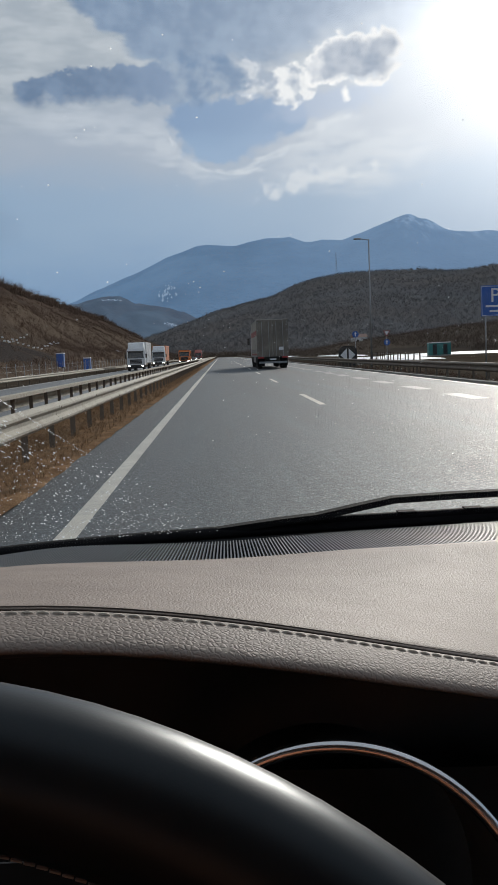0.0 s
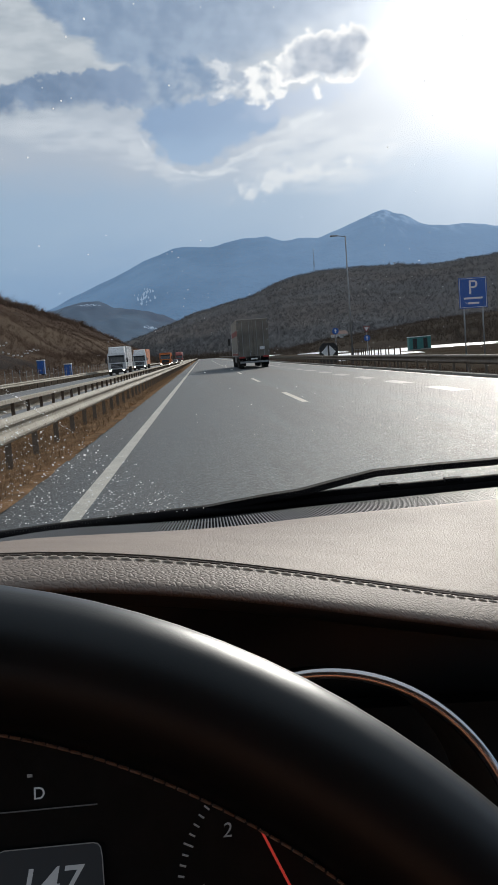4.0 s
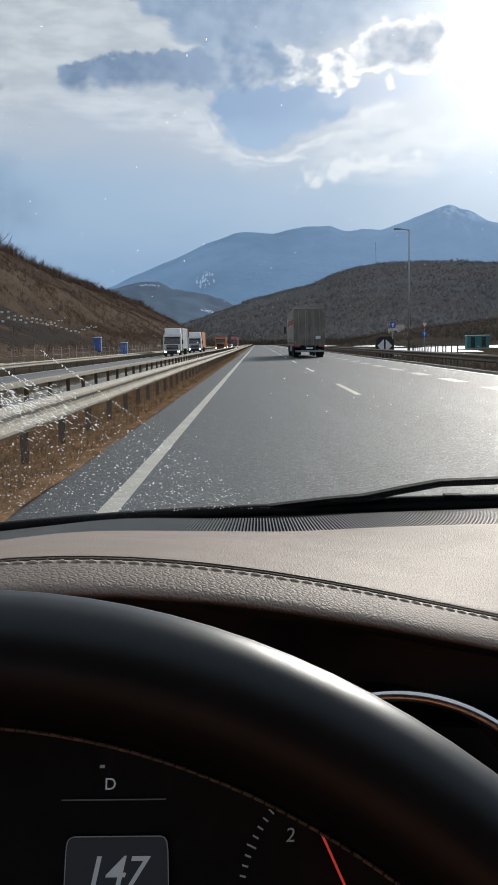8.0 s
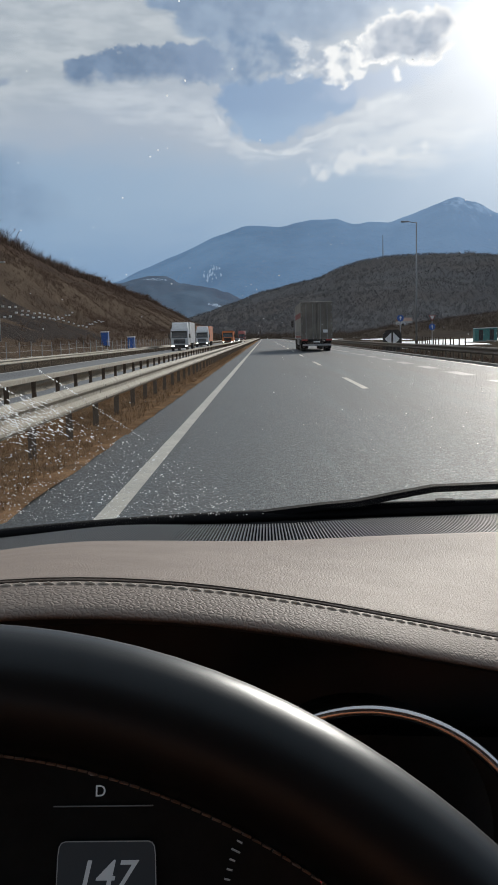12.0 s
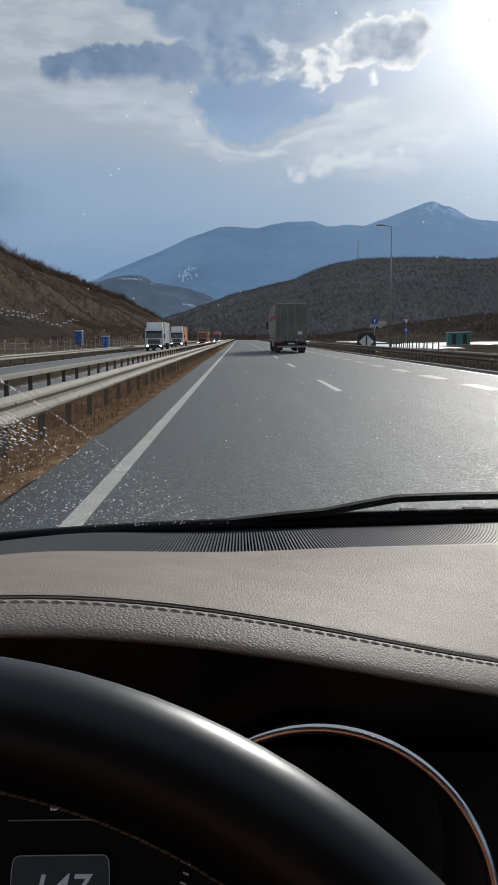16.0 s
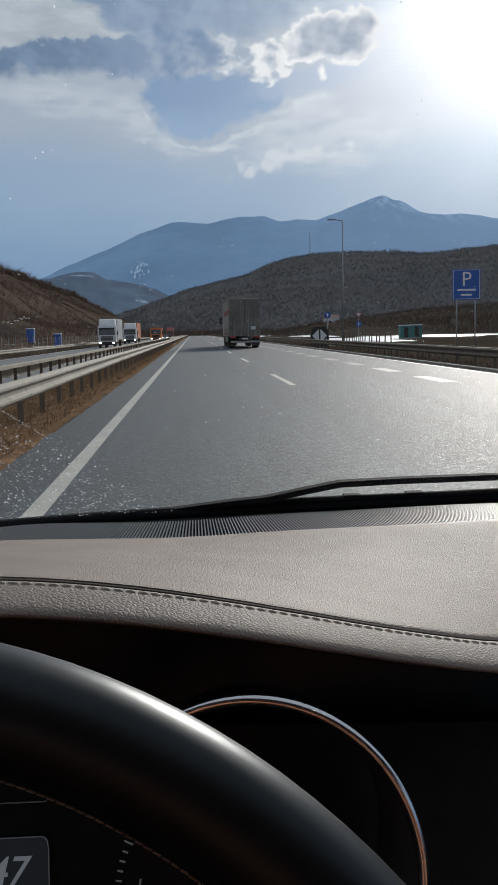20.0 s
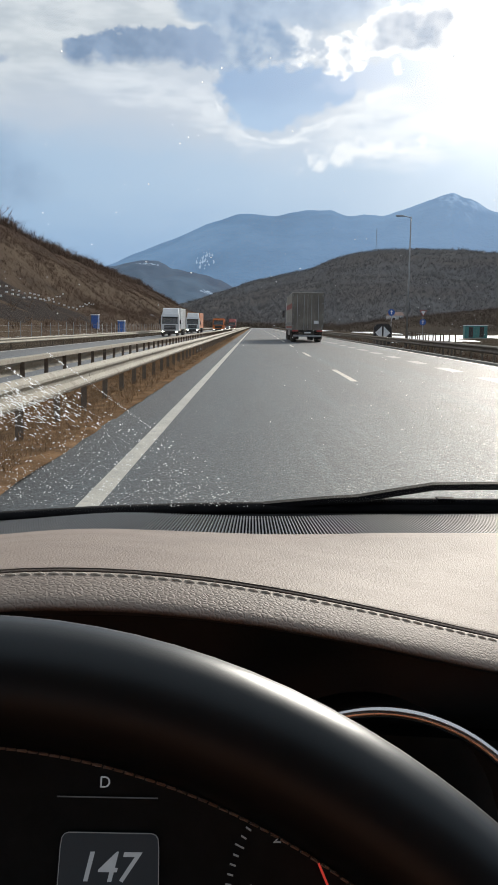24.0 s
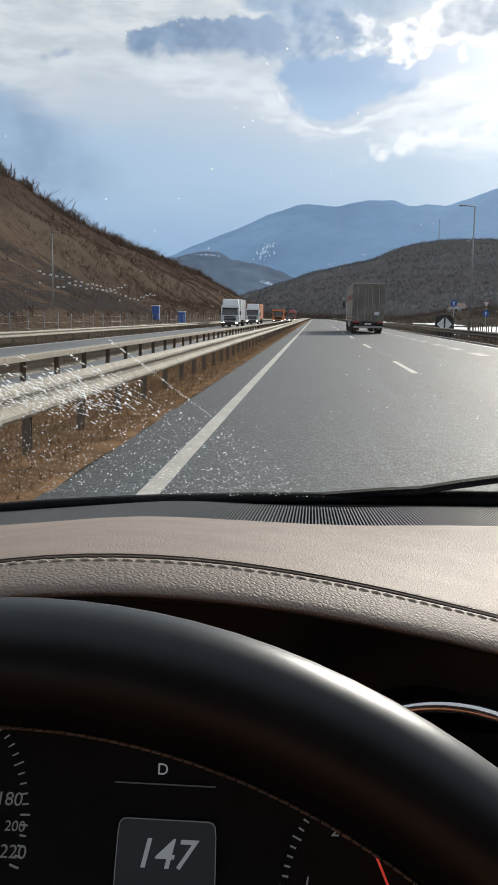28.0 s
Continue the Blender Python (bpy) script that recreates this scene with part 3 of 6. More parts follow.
def box(bm, x0, y0, z0, x1, y1, z1, bevel=0.0, m=None):
    vs = [bm.verts.new((x, y, z)) for x in (x0, x1) for y in (y0, y1) for z in (z0, z1)]
    fs = [bm.faces.new([vs[i] for i in q]) for q in ((0, 1, 3, 2), (4, 6, 7, 5), (0, 4, 5, 1), (2, 3, 7, 6), (0, 2, 6, 4), (1, 5, 7, 3))]
    if bevel:
        es = list({e for f in fs for e in f.edges})
        bmesh.ops.bevel(bm, geom=es, offset=bevel, segments=2, affect="EDGES", profile=0.6)
    if m is not None:
        bmesh.ops.transform(bm, matrix=m, verts=[v for v in vs if v.is_valid])
    return bm


def boxed(x0, y0, z0, x1, y1, z1, bevel=0.0):
    return box(bmesh.new(), x0, y0, z0, x1, y1, z1, bevel)


def sweep(bm, path, profile, closed=False, cap=True, up=(0, 0, 1)):
    """Profile points (side, up) carried along a path of points."""
    path = [Vector(p) for p in path]
    n = len(path)
    rings = []
    for i, p in enumerate(path):
        a = path[(i - 1) % n] if closed or i else path[0]
        b = path[(i + 1) % n] if closed or i < n - 1 else path[-1]
        t = (b - a).normalized()
        side = t.cross(Vector(up)).normalized()
        top = side.cross(t).normalized()
        rings.append([bm.verts.new(p + side * s + top * h) for s, h in profile])
    k = len(profile)
    for i in range(n if closed else n - 1):
        r, q = rings[i], rings[(i + 1) % n]
        for j in range(k):
            bm.faces.new((r[j], r[(j + 1) % k], q[(j + 1) % k], q[j]))
    if cap and not closed:
        bm.faces.new(rings[0])
        bm.faces.new(rings[-1][::-1])
    return bm


def disc(r, n=12, a0=0.0):
    return [(r * math.cos(a0 + 2 * math.pi * i / n), r * math.sin(a0 + 2 * math.pi * i / n)) for i in range(n)]


def tube(bm, a, b, r, n=8, r2=None):
    a, b = Vector(a), Vector(b)
    t = (b - a).normalized()
    ref = Vector((0, 0, 1)) if abs(t.z) < 0.9 else Vector((1, 0, 0))
    s = t.cross(ref).normalized()
    u = s.cross(t)
    r2 = r if r2 is None else r2
    p = [bm.verts.new(a + (s * math.cos(q) + u * math.sin(q)) * r) for q in (2 * math.pi * i / n for i in range(n))]
    o = [bm.verts.new(b + (s * math.cos(q) + u * math.sin(q)) * r2) for q in (2 * math.pi * i / n for i in range(n))]
    for i in range(n):
        bm.faces.new((p[i], p[(i + 1) % n], o[(i + 1) % n], o[i]))
    bm.faces.new(p[::-1])
    bm.faces.new(o)
    return bm


def grid(xs, ys, height):
    xs, ys = list(xs), list(ys)
    verts = [(x, y, height(x, y)) for y in ys for x in xs]
    n = len(xs)
    faces = [(j * n + i, j * n + i + 1, (j + 1) * n + i + 1, (j + 1) * n + i) for j in range(len(ys) - 1) for i in range(n - 1)]
    me = bpy.data.meshes.new("sheet")
    me.from_pydata(verts, [], faces)
    return me


def sheet(name, me, mat, smooth=True):
    me.materials.append(mat)
    if smooth:
        me.shade_smooth()
    return new(name, me)


def words(text, size, m, mat, parent, name, shear=0.0, bold=0.0):
    cu = bpy.data.curves.new(name, "FONT")
    cu.body, cu.size, cu.shear, cu.align_x, cu.align_y, cu.extrude = text, size, shear, "CENTER", "CENTER", size * 0.01
    cu.offset = bold * size
    tmp = bpy.data.objects.new(name, cu)
    scene.collection.objects.link(tmp)
    bpy.context.view_layer.update()
    me = bpy.data.meshes.new_from_object(tmp.evaluated_get(bpy.context.evaluated_depsgraph_get()))
    bpy.data.objects.remove(tmp)
    me.materials.clear()
    me.materials.append(mat)
    ob = part(name, me, mat, parent)
    ob.matrix_basis = m
    return ob


def smooth01(t):
    t = min(1.0, max(0.0, t))
    return t * t * (3 - 2 * t)


def fbm(x, y, s, octaves=4):
    return noise.fractal(Vector((x * s, y * s, 3.7)), 0.9, 2.1, octaves)


# ---- the land ----
ROAD_END = 760.0


def land(x, y):
    """Height of the ground sheet."""
    far = max(0.0, math.hypot(x, y) - 60) / 400
    if -1.95 <= x <= 8.7:
        return -0.03
    if x < -1.95:
        if x >= -5.2:
            return -0.01 - 0.42 * smooth01((-1.95 - x) / 3.0) + 0.035 * fbm(x, y, 0.9)
        if x >= -14.6:
            return -0.53
        return -0.45 + 0.10 * fbm(x, y, 0.25) + min(1, far) * 0.5 * fbm(x, y, 0.02)
    return -0.03 - 0.55 * smooth01((x - 9.0) / 5) + 0.06 * fbm(x, y, 0.5) * min(1, (x - 8.7)) + min(1, far) * 0.6 * fbm(x, y, 0.013)


def ladder(a, b, first, grow):
    out, s = [a], first
    while out[-1] + s < b:
        out.append(out[-1] + s)
        s *= grow
    return out + [b]


left = [-q for q in ladder(15.4, 4950, 1.5, 1.22)][::-1]
xs = left + [-14.6, -14.55, -5.25, -5.2, -4.6, -4.0, -3.4, -2.9, -2.5, -2.1, -1.95, -1.9, 8.65, 8.7] + ladder(9.1, 4950, 0.6, 1.2)
ys = [-4950, -2000, -800, -300, -120, -60, -30] + ladder(-15, 60, 0.9, 1.0) + ladder(61, 4950, 1.0, 1.045)
tagged(sheet("ground", grid(xs, ys, land), M["ground"]), "dry brown valley ground beside the motorway", "ground", kind="structure")

verge = grid([-5.0, -4.7, -4.4, -4.1, -3.8, -3.5, -3.2, -2.9, -2.6, -2.35, -2.15, -1.98, -1.86], ladder(-10, 300, 0.5, 1.012),
             lambda x, y: land(min(x, -1.951), y) + 0.02 + 0.05 * max(0, fbm(x, y, 2.3)) * (x < -1.9))
tagged(sheet("median_strip", verge, M["verge"]), "strip of dry rust-brown grass between the crash barriers", "verge", kind="structure")
shoulder = grid([8.52, 8.62, 8.75, 8.95, 9.2, 9.6, 10.2], ladder(-10, 260, 0.6, 1.012),
                lambda x, y: land(max(x, 8.75), y) + 0.03 + 0.05 * max(0, fbm(x, y, 1.9)) * (x > 8.6))
tagged(sheet("gravel_shoulder", shoulder, M["rise"]), "dirty gravel shoulder along the pavement edge", "verge", kind="structure")


def slab(name, x0, x1, y0, y1, z, mat, label):
    bm = bmesh.new()
    n = 40
    last = None
    for i in range(n + 1):
        y = y0 + (y1 - y0) * (i / n) ** 2
        row = [bm.verts.new((x, y, q)) for x, q in ((x0, z - 0.25), (x0, z), (x1, z), (x1, z - 0.25))]
        if last:
            for j in range(3):
                bm.faces.new((last[j], row[j], row[j + 1], last[j + 1]))
        last = row
    me = mesh_of(name, bm, mat)
    return tagged(new(name, me), label, "road", kind="structure")


road = slab("road", -1.9, 8.6, -60, ROAD_END, 0.0, M["asphalt"], "damp dark grey asphalt carriageway with faint sheen")
far_road = slab("road_opposite", -14.5, -5.3, -60, ROAD_END, -0.42, M["old_asphalt"], "dry grey asphalt of the opposite carriageway")


def strip(name, x0, x1, y0, y1, z, parent, label=""):
    bm = raw([(x0, y0, z), (x1, y0, z), (x1, y1, z), (x0, y1, z)], [(0, 1, 2, 3)])
    return part(name, bm, M["line"], parent, label)


for a, b in ((-60, 12), (12, 40), (40, 120), (120, 300), (300, 700)):
    strip("edge_line", -1.24, -1.08, a, b, 0.004, road, "worn white edge line")
dash_mesh = mesh_of("lane_dash", raw([(-0.075, 0, 0.004), (0.075, 0, 0.004), (0.075, 6, 0.004), (-0.075, 6, 0.004)], [(0, 1, 2, 3)]), M["line"])
for k in [-2, -1] + list(range(1, 22)):              # the dash beside the car is worn away
    part("lane_dash", dash_mesh, None, road).location = (2.4, 4.2 + 18 * k, 0)
block_mesh = mesh_of("lane_block", raw([(-0.22, 0, 0.004), (0.22, 0, 0.004), (0.22, 3, 0.004), (-0.22, 3, 0.004)], [(0, 1, 2, 3)]), M["worn_line"])
for k in range(2, 17):
    part("lane_block", block_mesh, None, road).location = (6.15, 10 + 6 * k, 0)
strip("edge_line", 6.05, 6.25, 118, 600, 0.004, road)
strip("edge_line", 8.25, 8.40, 24, 110, 0.004, road)
for x in (-14.2, -5.75):
    strip("edge_line", x - 0.08, x + 0.08, -20, 600, -0.416, far_road)
for k in range(0, 18):
    o = part("lane_dash", dash_mesh, None, far_road)
    o.location = (-9.9, 6 + 18 * k, -0.42)


def along(table, q):
    return float(np.interp(q, [a for a, _ in table], [b for _, b in table]))


def far_hill(name, table, r0, rc, r1, mat, label, rough, rough_scale, az=(-40, 46), step=0.22, rings=36, category="hill"):
    """A hill whose crest, at distance rc, stands as many degrees over the road as the table says, by bearing."""
    bearings = np.arange(az[0], az[1] + step, step)
    radii = np.concatenate([np.linspace(r0, rc, rings), np.linspace(rc, r1, 6)[1:]])
    verts = []
    for r in radii:
        for a in bearings:
            x, y = r * math.sin(radians(a)), r * math.cos(radians(a))
            top = rc * math.tan(radians(along(table, a)))
            if r <= rc:
                f = (r - r0) / (rc - r0)
                f = 0.35 * f + 0.65 * smooth01(f)
            else:
                f = 1 - 0.55 * ((r - rc) / (r1 - rc)) ** 2
            z = top * f - 3 + rough * fbm(x, y, rough_scale, 5) * min(1.0, top / 25) * (0.2 + 0.8 * f)
            z += rough * 0.12 * fbm(x, y, rough_scale * 9, 3) * min(1.0, top / 60) * f
            gull = abs(noise.noise(Vector((a * 0.55, r * 0.0009, 1.3))))
            z -= rough * 0.8 * gull * f * (1 - f) * 4 * min(1, top / 60)
            verts.append((x, y, z))
    n = len(bearings)
    faces = [(j * n + i, j * n + i + 1, (j + 1) * n + i + 1, (j + 1) * n + i) for j in range(len(radii) - 1) for i in range(n - 1)]
    me = bpy.data.meshes.new(name)
    me.from_pydata(verts, [], faces)
    return tagged(sheet(name, me, mat), label, category, kind="structure")


MOUNTAIN = [(-40, 3.6), (-28, 4.4), (-18, 3.9), (-12, 2.6), (-8.7, 3.6), (-7.1, 4.25), (-5.0, 5.1), (-3.0, 6.0), (-1.1, 6.53), (1.2, 6.47), (2.9, 6.9),
            (4.5, 7.06), (5.35, 6.84), (6.4, 6.91), (7.6, 6.77), (9.0, 7.22), (10.4, 7.7), (11.2, 7.93), (11.6, 8.0), (12.2, 7.68), (12.6, 7.6), (13.1, 7.34),
            (13.6, 6.95), (14.4, 6.7), (16.5, 6.5), (19, 6.0), (26, 5.0), (46, 4.0)]
FOOT = [(-40, 4.6), (-25, 4.3), (-14, 4.0), (-8.8, 3.6), (-7.2, 3.78), (-6.1, 3.76), (-5.1, 3.28), (-3.6, 3.14), (-2.2, 2.6), (-1.2, 2.2), (2, 1.0), (8, 0.5), (46, 0.5)]
WOODED = [(-9, 0.15), (-6, 0.6), (-3.9, 1.45), (-2.0, 2.2), (0.3, 2.98), (2.8, 3.56), (4.5, 4.24), (6.2, 4.63), (8.2, 4.8), (10.2, 4.78), (11.4, 4.62), (14.4, 4.46),
          (22, 4.9), (46, 4.0)]
RISE = [(1.5, 0.0), (2.9, 0.08), (5, 0.45), (7.7, 0.95), (9.7, 1.15), (14.4, 1.7), (22, 2.1), (46, 2.3)]
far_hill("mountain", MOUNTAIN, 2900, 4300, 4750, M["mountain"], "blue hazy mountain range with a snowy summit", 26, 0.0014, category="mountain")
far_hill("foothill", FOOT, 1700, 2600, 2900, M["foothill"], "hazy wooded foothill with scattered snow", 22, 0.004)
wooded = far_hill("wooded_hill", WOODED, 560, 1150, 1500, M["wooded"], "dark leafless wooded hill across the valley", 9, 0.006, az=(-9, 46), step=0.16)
rise = far_hill("brown_rise", RISE, 210, 430, 540, M["rise"], "low brown scrub-covered rise", 1.6, 0.03, az=(1.5, 46), step=0.25)


def ridge_height(y):
    return along([(-80, 50), (200, 47), (295, 41), (380, 36.0), (640, 35.0), (815, 31), (1140, 19.5), (1590, 3), (1700, 0)], y)


def left_hill(x, y):
    d = -x - 19.0
    f = smooth01(d / 84) if d > 0 else 0
    f = 0.35 * min(1, max(0, d / 84)) + 0.65 * f
    z = ridge_height(y) * f * (1 - 0.1 * smooth01((d - 84) / 90))
    bench = 0.9 * math.sin(d * 0.22 + 0.8 * fbm(x, y, 0.02)) * smooth01(d / 15)
    gully = -2.2 * abs(noise.noise(Vector((y * 0.024, x * 0.006, 7.1)))) * smooth01(d / 20) * (1 - smooth01((d - 55) / 30))
    return z - 1.1 + min(1, ridge_height(y) / 20) * (1.5 * fbm(x, y, 0.035, 5) * smooth01(d / 25) + bench + gully)


hill_xs = [-19 - 1.6 * i for i in range(66)] + [-128, -145, -170, -210]
hill_ys = ladder(-80, 1700, 3.0, 1.010)
hill = sheet("hillside", grid(hill_xs[::-1], hill_ys, left_hill), M["hill"])
tagged(hill, "brown winter hillside with bare scrub", "hillside", kind="structure")


def on_hill(x, y):
    return Vector((x, y, left_hill(x, y)))


# bare cut in the slope: reddish earth, a slightly proud sheet over the hillside
cut = grid([-24 - 1.5 * i for i in range(36)][::-1], ladder(10, 190, 2.5, 1.0),
           lambda x, y: left_hill(x, y) + 0.35 - 1.6 * smooth01((abs(y - 95) - 58) / 30) - 1.5 * smooth01((-x - 62) / 14)
           - 1.2 * smooth01((27 + x) / 3) + 0.5 * fbm(x, y, 0.12) - 0.7 * abs(noise.noise(Vector((y * 0.16, x * 0.02, 2)))))
tagged(sheet("earth_cut", cut, M["red_earth"]), "steep reddish-brown cut of bare earth in the hillside", "slope", kind="structure")


def scatter(name, count, place, make, mat, label, category, seed, kind="stuff", smooth=False):
    rnd = random.Random(seed)
    verts, faces = [], []
    for _ in range(count):
        p = place(rnd)
        if p is not None:
            make(rnd, Vector(p), verts, faces)
    me = bpy.data.meshes.new(name)
    me.from_pydata(verts, [], faces)
    me.materials.append(mat)
    if smooth:
        me.shade_smooth()
    return tagged(new(name, me), label, category, kind=kind)


def blade(verts, faces, a, b, w, rnd):
    d = Vector((rnd.uniform(-1, 1), rnd.uniform(-1, 1), 0)).normalized() * w
    i = len(verts)
    verts += [tuple(a - d), tuple(a + d), tuple(b)]
    faces.append((i, i + 1, i + 2))


def bare_shrub(h, n, w):
    def make(rnd, p, verts, faces):
        s = h * rnd.uniform(0.55, 1.3)
        for _ in range(n):
            lean = Vector((rnd.gauss(0, 0.33), rnd.gauss(0, 0.33), 1))
            base = p + Vector((rnd.gauss(0, 0.12), rnd.gauss(0, 0.12), -0.2)) * s
            top = base + lean * s * rnd.uniform(0.5, 1.0)
            blade(verts, faces, base, top, w * s, rnd)
            k = base.lerp(top, rnd.uniform(0.4, 0.8))
            blade(verts, faces, k, k + Vector((rnd.gauss(0, 0.35), rnd.gauss(0, 0.35), rnd.uniform(0.1, 0.5))) * s, w * s * 0.7, rnd)
    return make


def in_cut(x, y):
    return abs(y - 95) < 72 and -70 < x < -26


def place_scrub(rnd):
    y = rnd.uniform(60, 900) if rnd.random() < 0.75 else rnd.uniform(20, 1500)
    x = -rnd.uniform(24, 118)
    if in_cut(x, y) and rnd.random() < 0.93:
        return None
    if fbm(x, y, 0.03) < rnd.uniform(-0.5, 0.25):
        return None
    return on_hill(x, y)


def place_crest(rnd):
    y = rnd.uniform(100, 1450)
    x = -rnd.uniform(84, 122)
    return on_hill(x, y)


scatter("scrub", 38000, place_scrub, bare_shrub(1.5, 9, 0.020), M["twig"], "leafless brown scrub over the hillside", "scrub", 3)
scatter("crest_thicket", 5200, place_crest, bare_shrub(5.2, 18, 0.040), M["twig"], "bare thicket along the hill's crest", "scrub", 4)
scatter("dry_grass", 9000, lambda r: (lambda x, y: (x, y, land(x, y) + 0.01))(-r.uniform(2.0, 4.4), 4 + 90 * r.random() ** 1.6),
        bare_shrub(0.14, 3, 0.05), M["reed"], "dry rust-coloured grass under the crash barriers", "grass", 5)
scatter("roadside_weeds", 1600, lambda r: (lambda x, y: (x, y, land(x, y)))(r.uniform(9.8, 15), r.uniform(20, 200)),
        bare_shrub(0.4, 5, 0.03), M["twig"], "dry weeds behind the far crash barrier", "weeds", 6)


def place_wood(rnd):
    a = rnd.uniform(-6, 30)
    r = rnd.uniform(585, 1165)
    f = 0.35 * (r - 560) / 590 + 0.65 * smooth01((r - 560) / 590)
    top = 1150 * math.tan(radians(along(WOODED, a)))
    x, y = r * math.sin(radians(a)), r * math.cos(radians(a))
    z = top * f - 3 + 9 * fbm(x, y, 0.006, 5) * min(1, top / 25) * (0.2 + 0.8 * f)
    z -= 7.2 * abs(noise.noise(Vector((a * 0.55, r * 0.0009, 1.3)))) * f * (1 - f) * 4 * min(1, top / 60)
    z += 1.08 * fbm(x, y, 0.054, 3) * min(1, top / 60) * f
    return (x, y, z) if top > 8 else None


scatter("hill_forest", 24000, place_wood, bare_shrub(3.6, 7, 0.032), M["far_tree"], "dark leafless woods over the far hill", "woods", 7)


def place_rise(rnd):
    a, r = rnd.uniform(4, 34), rnd.uniform(240, 470)
    f = min(1, (r - 210) / 220)
    f = 0.35 * f + 0.65 * smooth01(f)
    x, y = r * math.sin(radians(a)), r * math.cos(radians(a))
    if fbm(x, y, 0.02) < rnd.uniform(-0.3, 0.3):
        return None
    return (x, y, 430 * math.tan(radians(along(RISE, a))) * f - 3.0)


scatter("rise_scrub", 9000, place_rise, bare_shrub(2.2, 8, 0.028), M["grey_twig"], "bare scrub on the low rise", "scrub", 8)
scatter("valley_trees", 900, lambda r: (lambda a, d: (d * math.sin(a), d * math.cos(a), -0.8))(radians(r.uniform(-3.5, 9)), r.uniform(480, 640)),
        bare_shrub(5.5, 10, 0.03), M["grey_twig"], "bare trees at the foot of the hill", "trees", 9)


def patch(name, cx, cy, rx, ry, lift, mat, label, seed, at, turn=0.0, n=26):
    """A thin, ragged sheet of snow lying on whatever 'at' says the ground is."""
    rnd = random.Random(seed)
    bm = bmesh.new()
    ph = [rnd.uniform(0, 6.28) for _ in range(4)]

    def edge(q):
        return 1 + 0.25 * math.sin(2 * q + ph[0]) + 0.18 * math.sin(3 * q + ph[1]) + 0.14 * math.sin(7 * q + ph[2]) + 0.1 * math.sin(13 * q + ph[3])
    rows = []
    for f in (0.0, 0.45, 0.8, 1.0):
        row = []
        for i in range(n):
            q = 2 * math.pi * i / n
            u, v = f * rx * edge(q) * math.cos(q), f * ry * edge(q) * math.sin(q)
            x, y = cx + u * math.cos(turn) - v * math.sin(turn), cy + u * math.sin(turn) + v * math.cos(turn)
            row.append(bm.verts.new((x, y, at(x, y) + lift * (1 - f ** 3) + (0.02 if f < 1 else -0.15))))
        rows.append(row)
    for a, b in zip(rows, rows[1:]):
        for i in range(n):
            bm.faces.new((a[i], a[(i + 1) % n], b[(i + 1) % n], b[i]))
    bmesh.ops.remove_doubles(bm, verts=rows[0], dist=0.001)
    return tagged(new(name, mesh_of(name, bm, mat, True)), label, "snow", kind="stuff")


for i, (cx, cy, rx, ry) in enumerate(((95, 330, 48, 34), (150, 300, 40, 26), (70, 400, 30, 40), (40, 300, 9, 30), (30, 190, 6, 16), (21, 120, 3, 9),
                                      (26, 420, 12, 60), (120, 210, 30, 14), (36, 190, 7, 22), (50, 215, 12, 22), (30, 160, 5, 20), (64, 225, 14, 16))):
    patch("snow_field", cx, cy, rx, ry, 0.25, M["snow"], "snow lying over a flat field beyond the barrier", 20 + i, land)
rnd = random.Random(31)
for i, (cx, cy, rx, ry) in enumerate(((-38, 330, 5, 16), (-30, 390, 4, 14), (-44, 470, 4, 12))):
    for k in range(3):
        patch("hill_snow", cx + rnd.gauss(0, rx), cy + rnd.gauss(0, ry), rx * rnd.uniform(0.15, 0.4), ry * rnd.uniform(0.15, 0.5), 0.2, M["snow"],
              "thin snow patch on the brown slope", 40 + 7 * i + k, left_hill)


def on_polar(a, r, table, r0, rc):
    f = (r - r0) / (rc - r0)
    f = 0.35 * f + 0.65 * smooth01(f)
    return rc * math.tan(radians(along(table, a))) * f - 3


# ---- the car's cockpit ----
def seam_y(x):
    return 0.3287 + 0.3022 * max(-0.3, min(x, 0.3)) + 0.032 * min(x * x, 0.09)


def seam_z(x):
    if x < -0.15:
        return max(1.13, 1.1914 + 0.277 * (x + 0.15) - 0.3 * (x + 0.15) ** 2)
    if x > 0.15:
        return 1.1464 - 0.239 * 0.07 * (1 - math.exp(-(x - 0.15) / 0.07))
    return 1.1883 - 0.2342 * x - 0.8606 * x * x + 3.748 * x ** 3


def edge_z(x):
    crown = 0.0026 * math.exp(-((x + 0.115) / 0.055) ** 2) - 0.0016 * math.exp(-((x - 0.02) / 0.05) ** 2)
    return 1.1492 + 0.022 * max(-0.25, min(x, 0.25)) - 0.25 * min(0, x + 0.08) ** 2 + crown


EDGE_Y, CAR_X0, CAR_X1 = 0.60, -0.58, 1.18
dash_xs = [CAR_X0, -0.5, -0.42, -0.36] + [-0.32 + 0.0125 * i for i in range(55)] + [0.42, 0.5, 0.6, 0.75, 0.9, 1.05, CAR_X1]
dashboard = thing("dashboard", "padded taupe leather dashboard with a stitched seam", "dashboard")


def loft(name, rows, mat, parent, label="", smooth=True):
    bm = bmesh.new()
    vs = [[bm.verts.new(p) for p in row] for row in rows]
    for a, b in zip(vs, vs[1:]):
        for i in range(len(a) - 1):
            bm.faces.new((a[i], a[i + 1], b[i + 1], b[i]))
    bmesh.ops.recalc_face_normals(bm, faces=bm.faces)
    return part(name, bm, mat, parent, label, smooth)


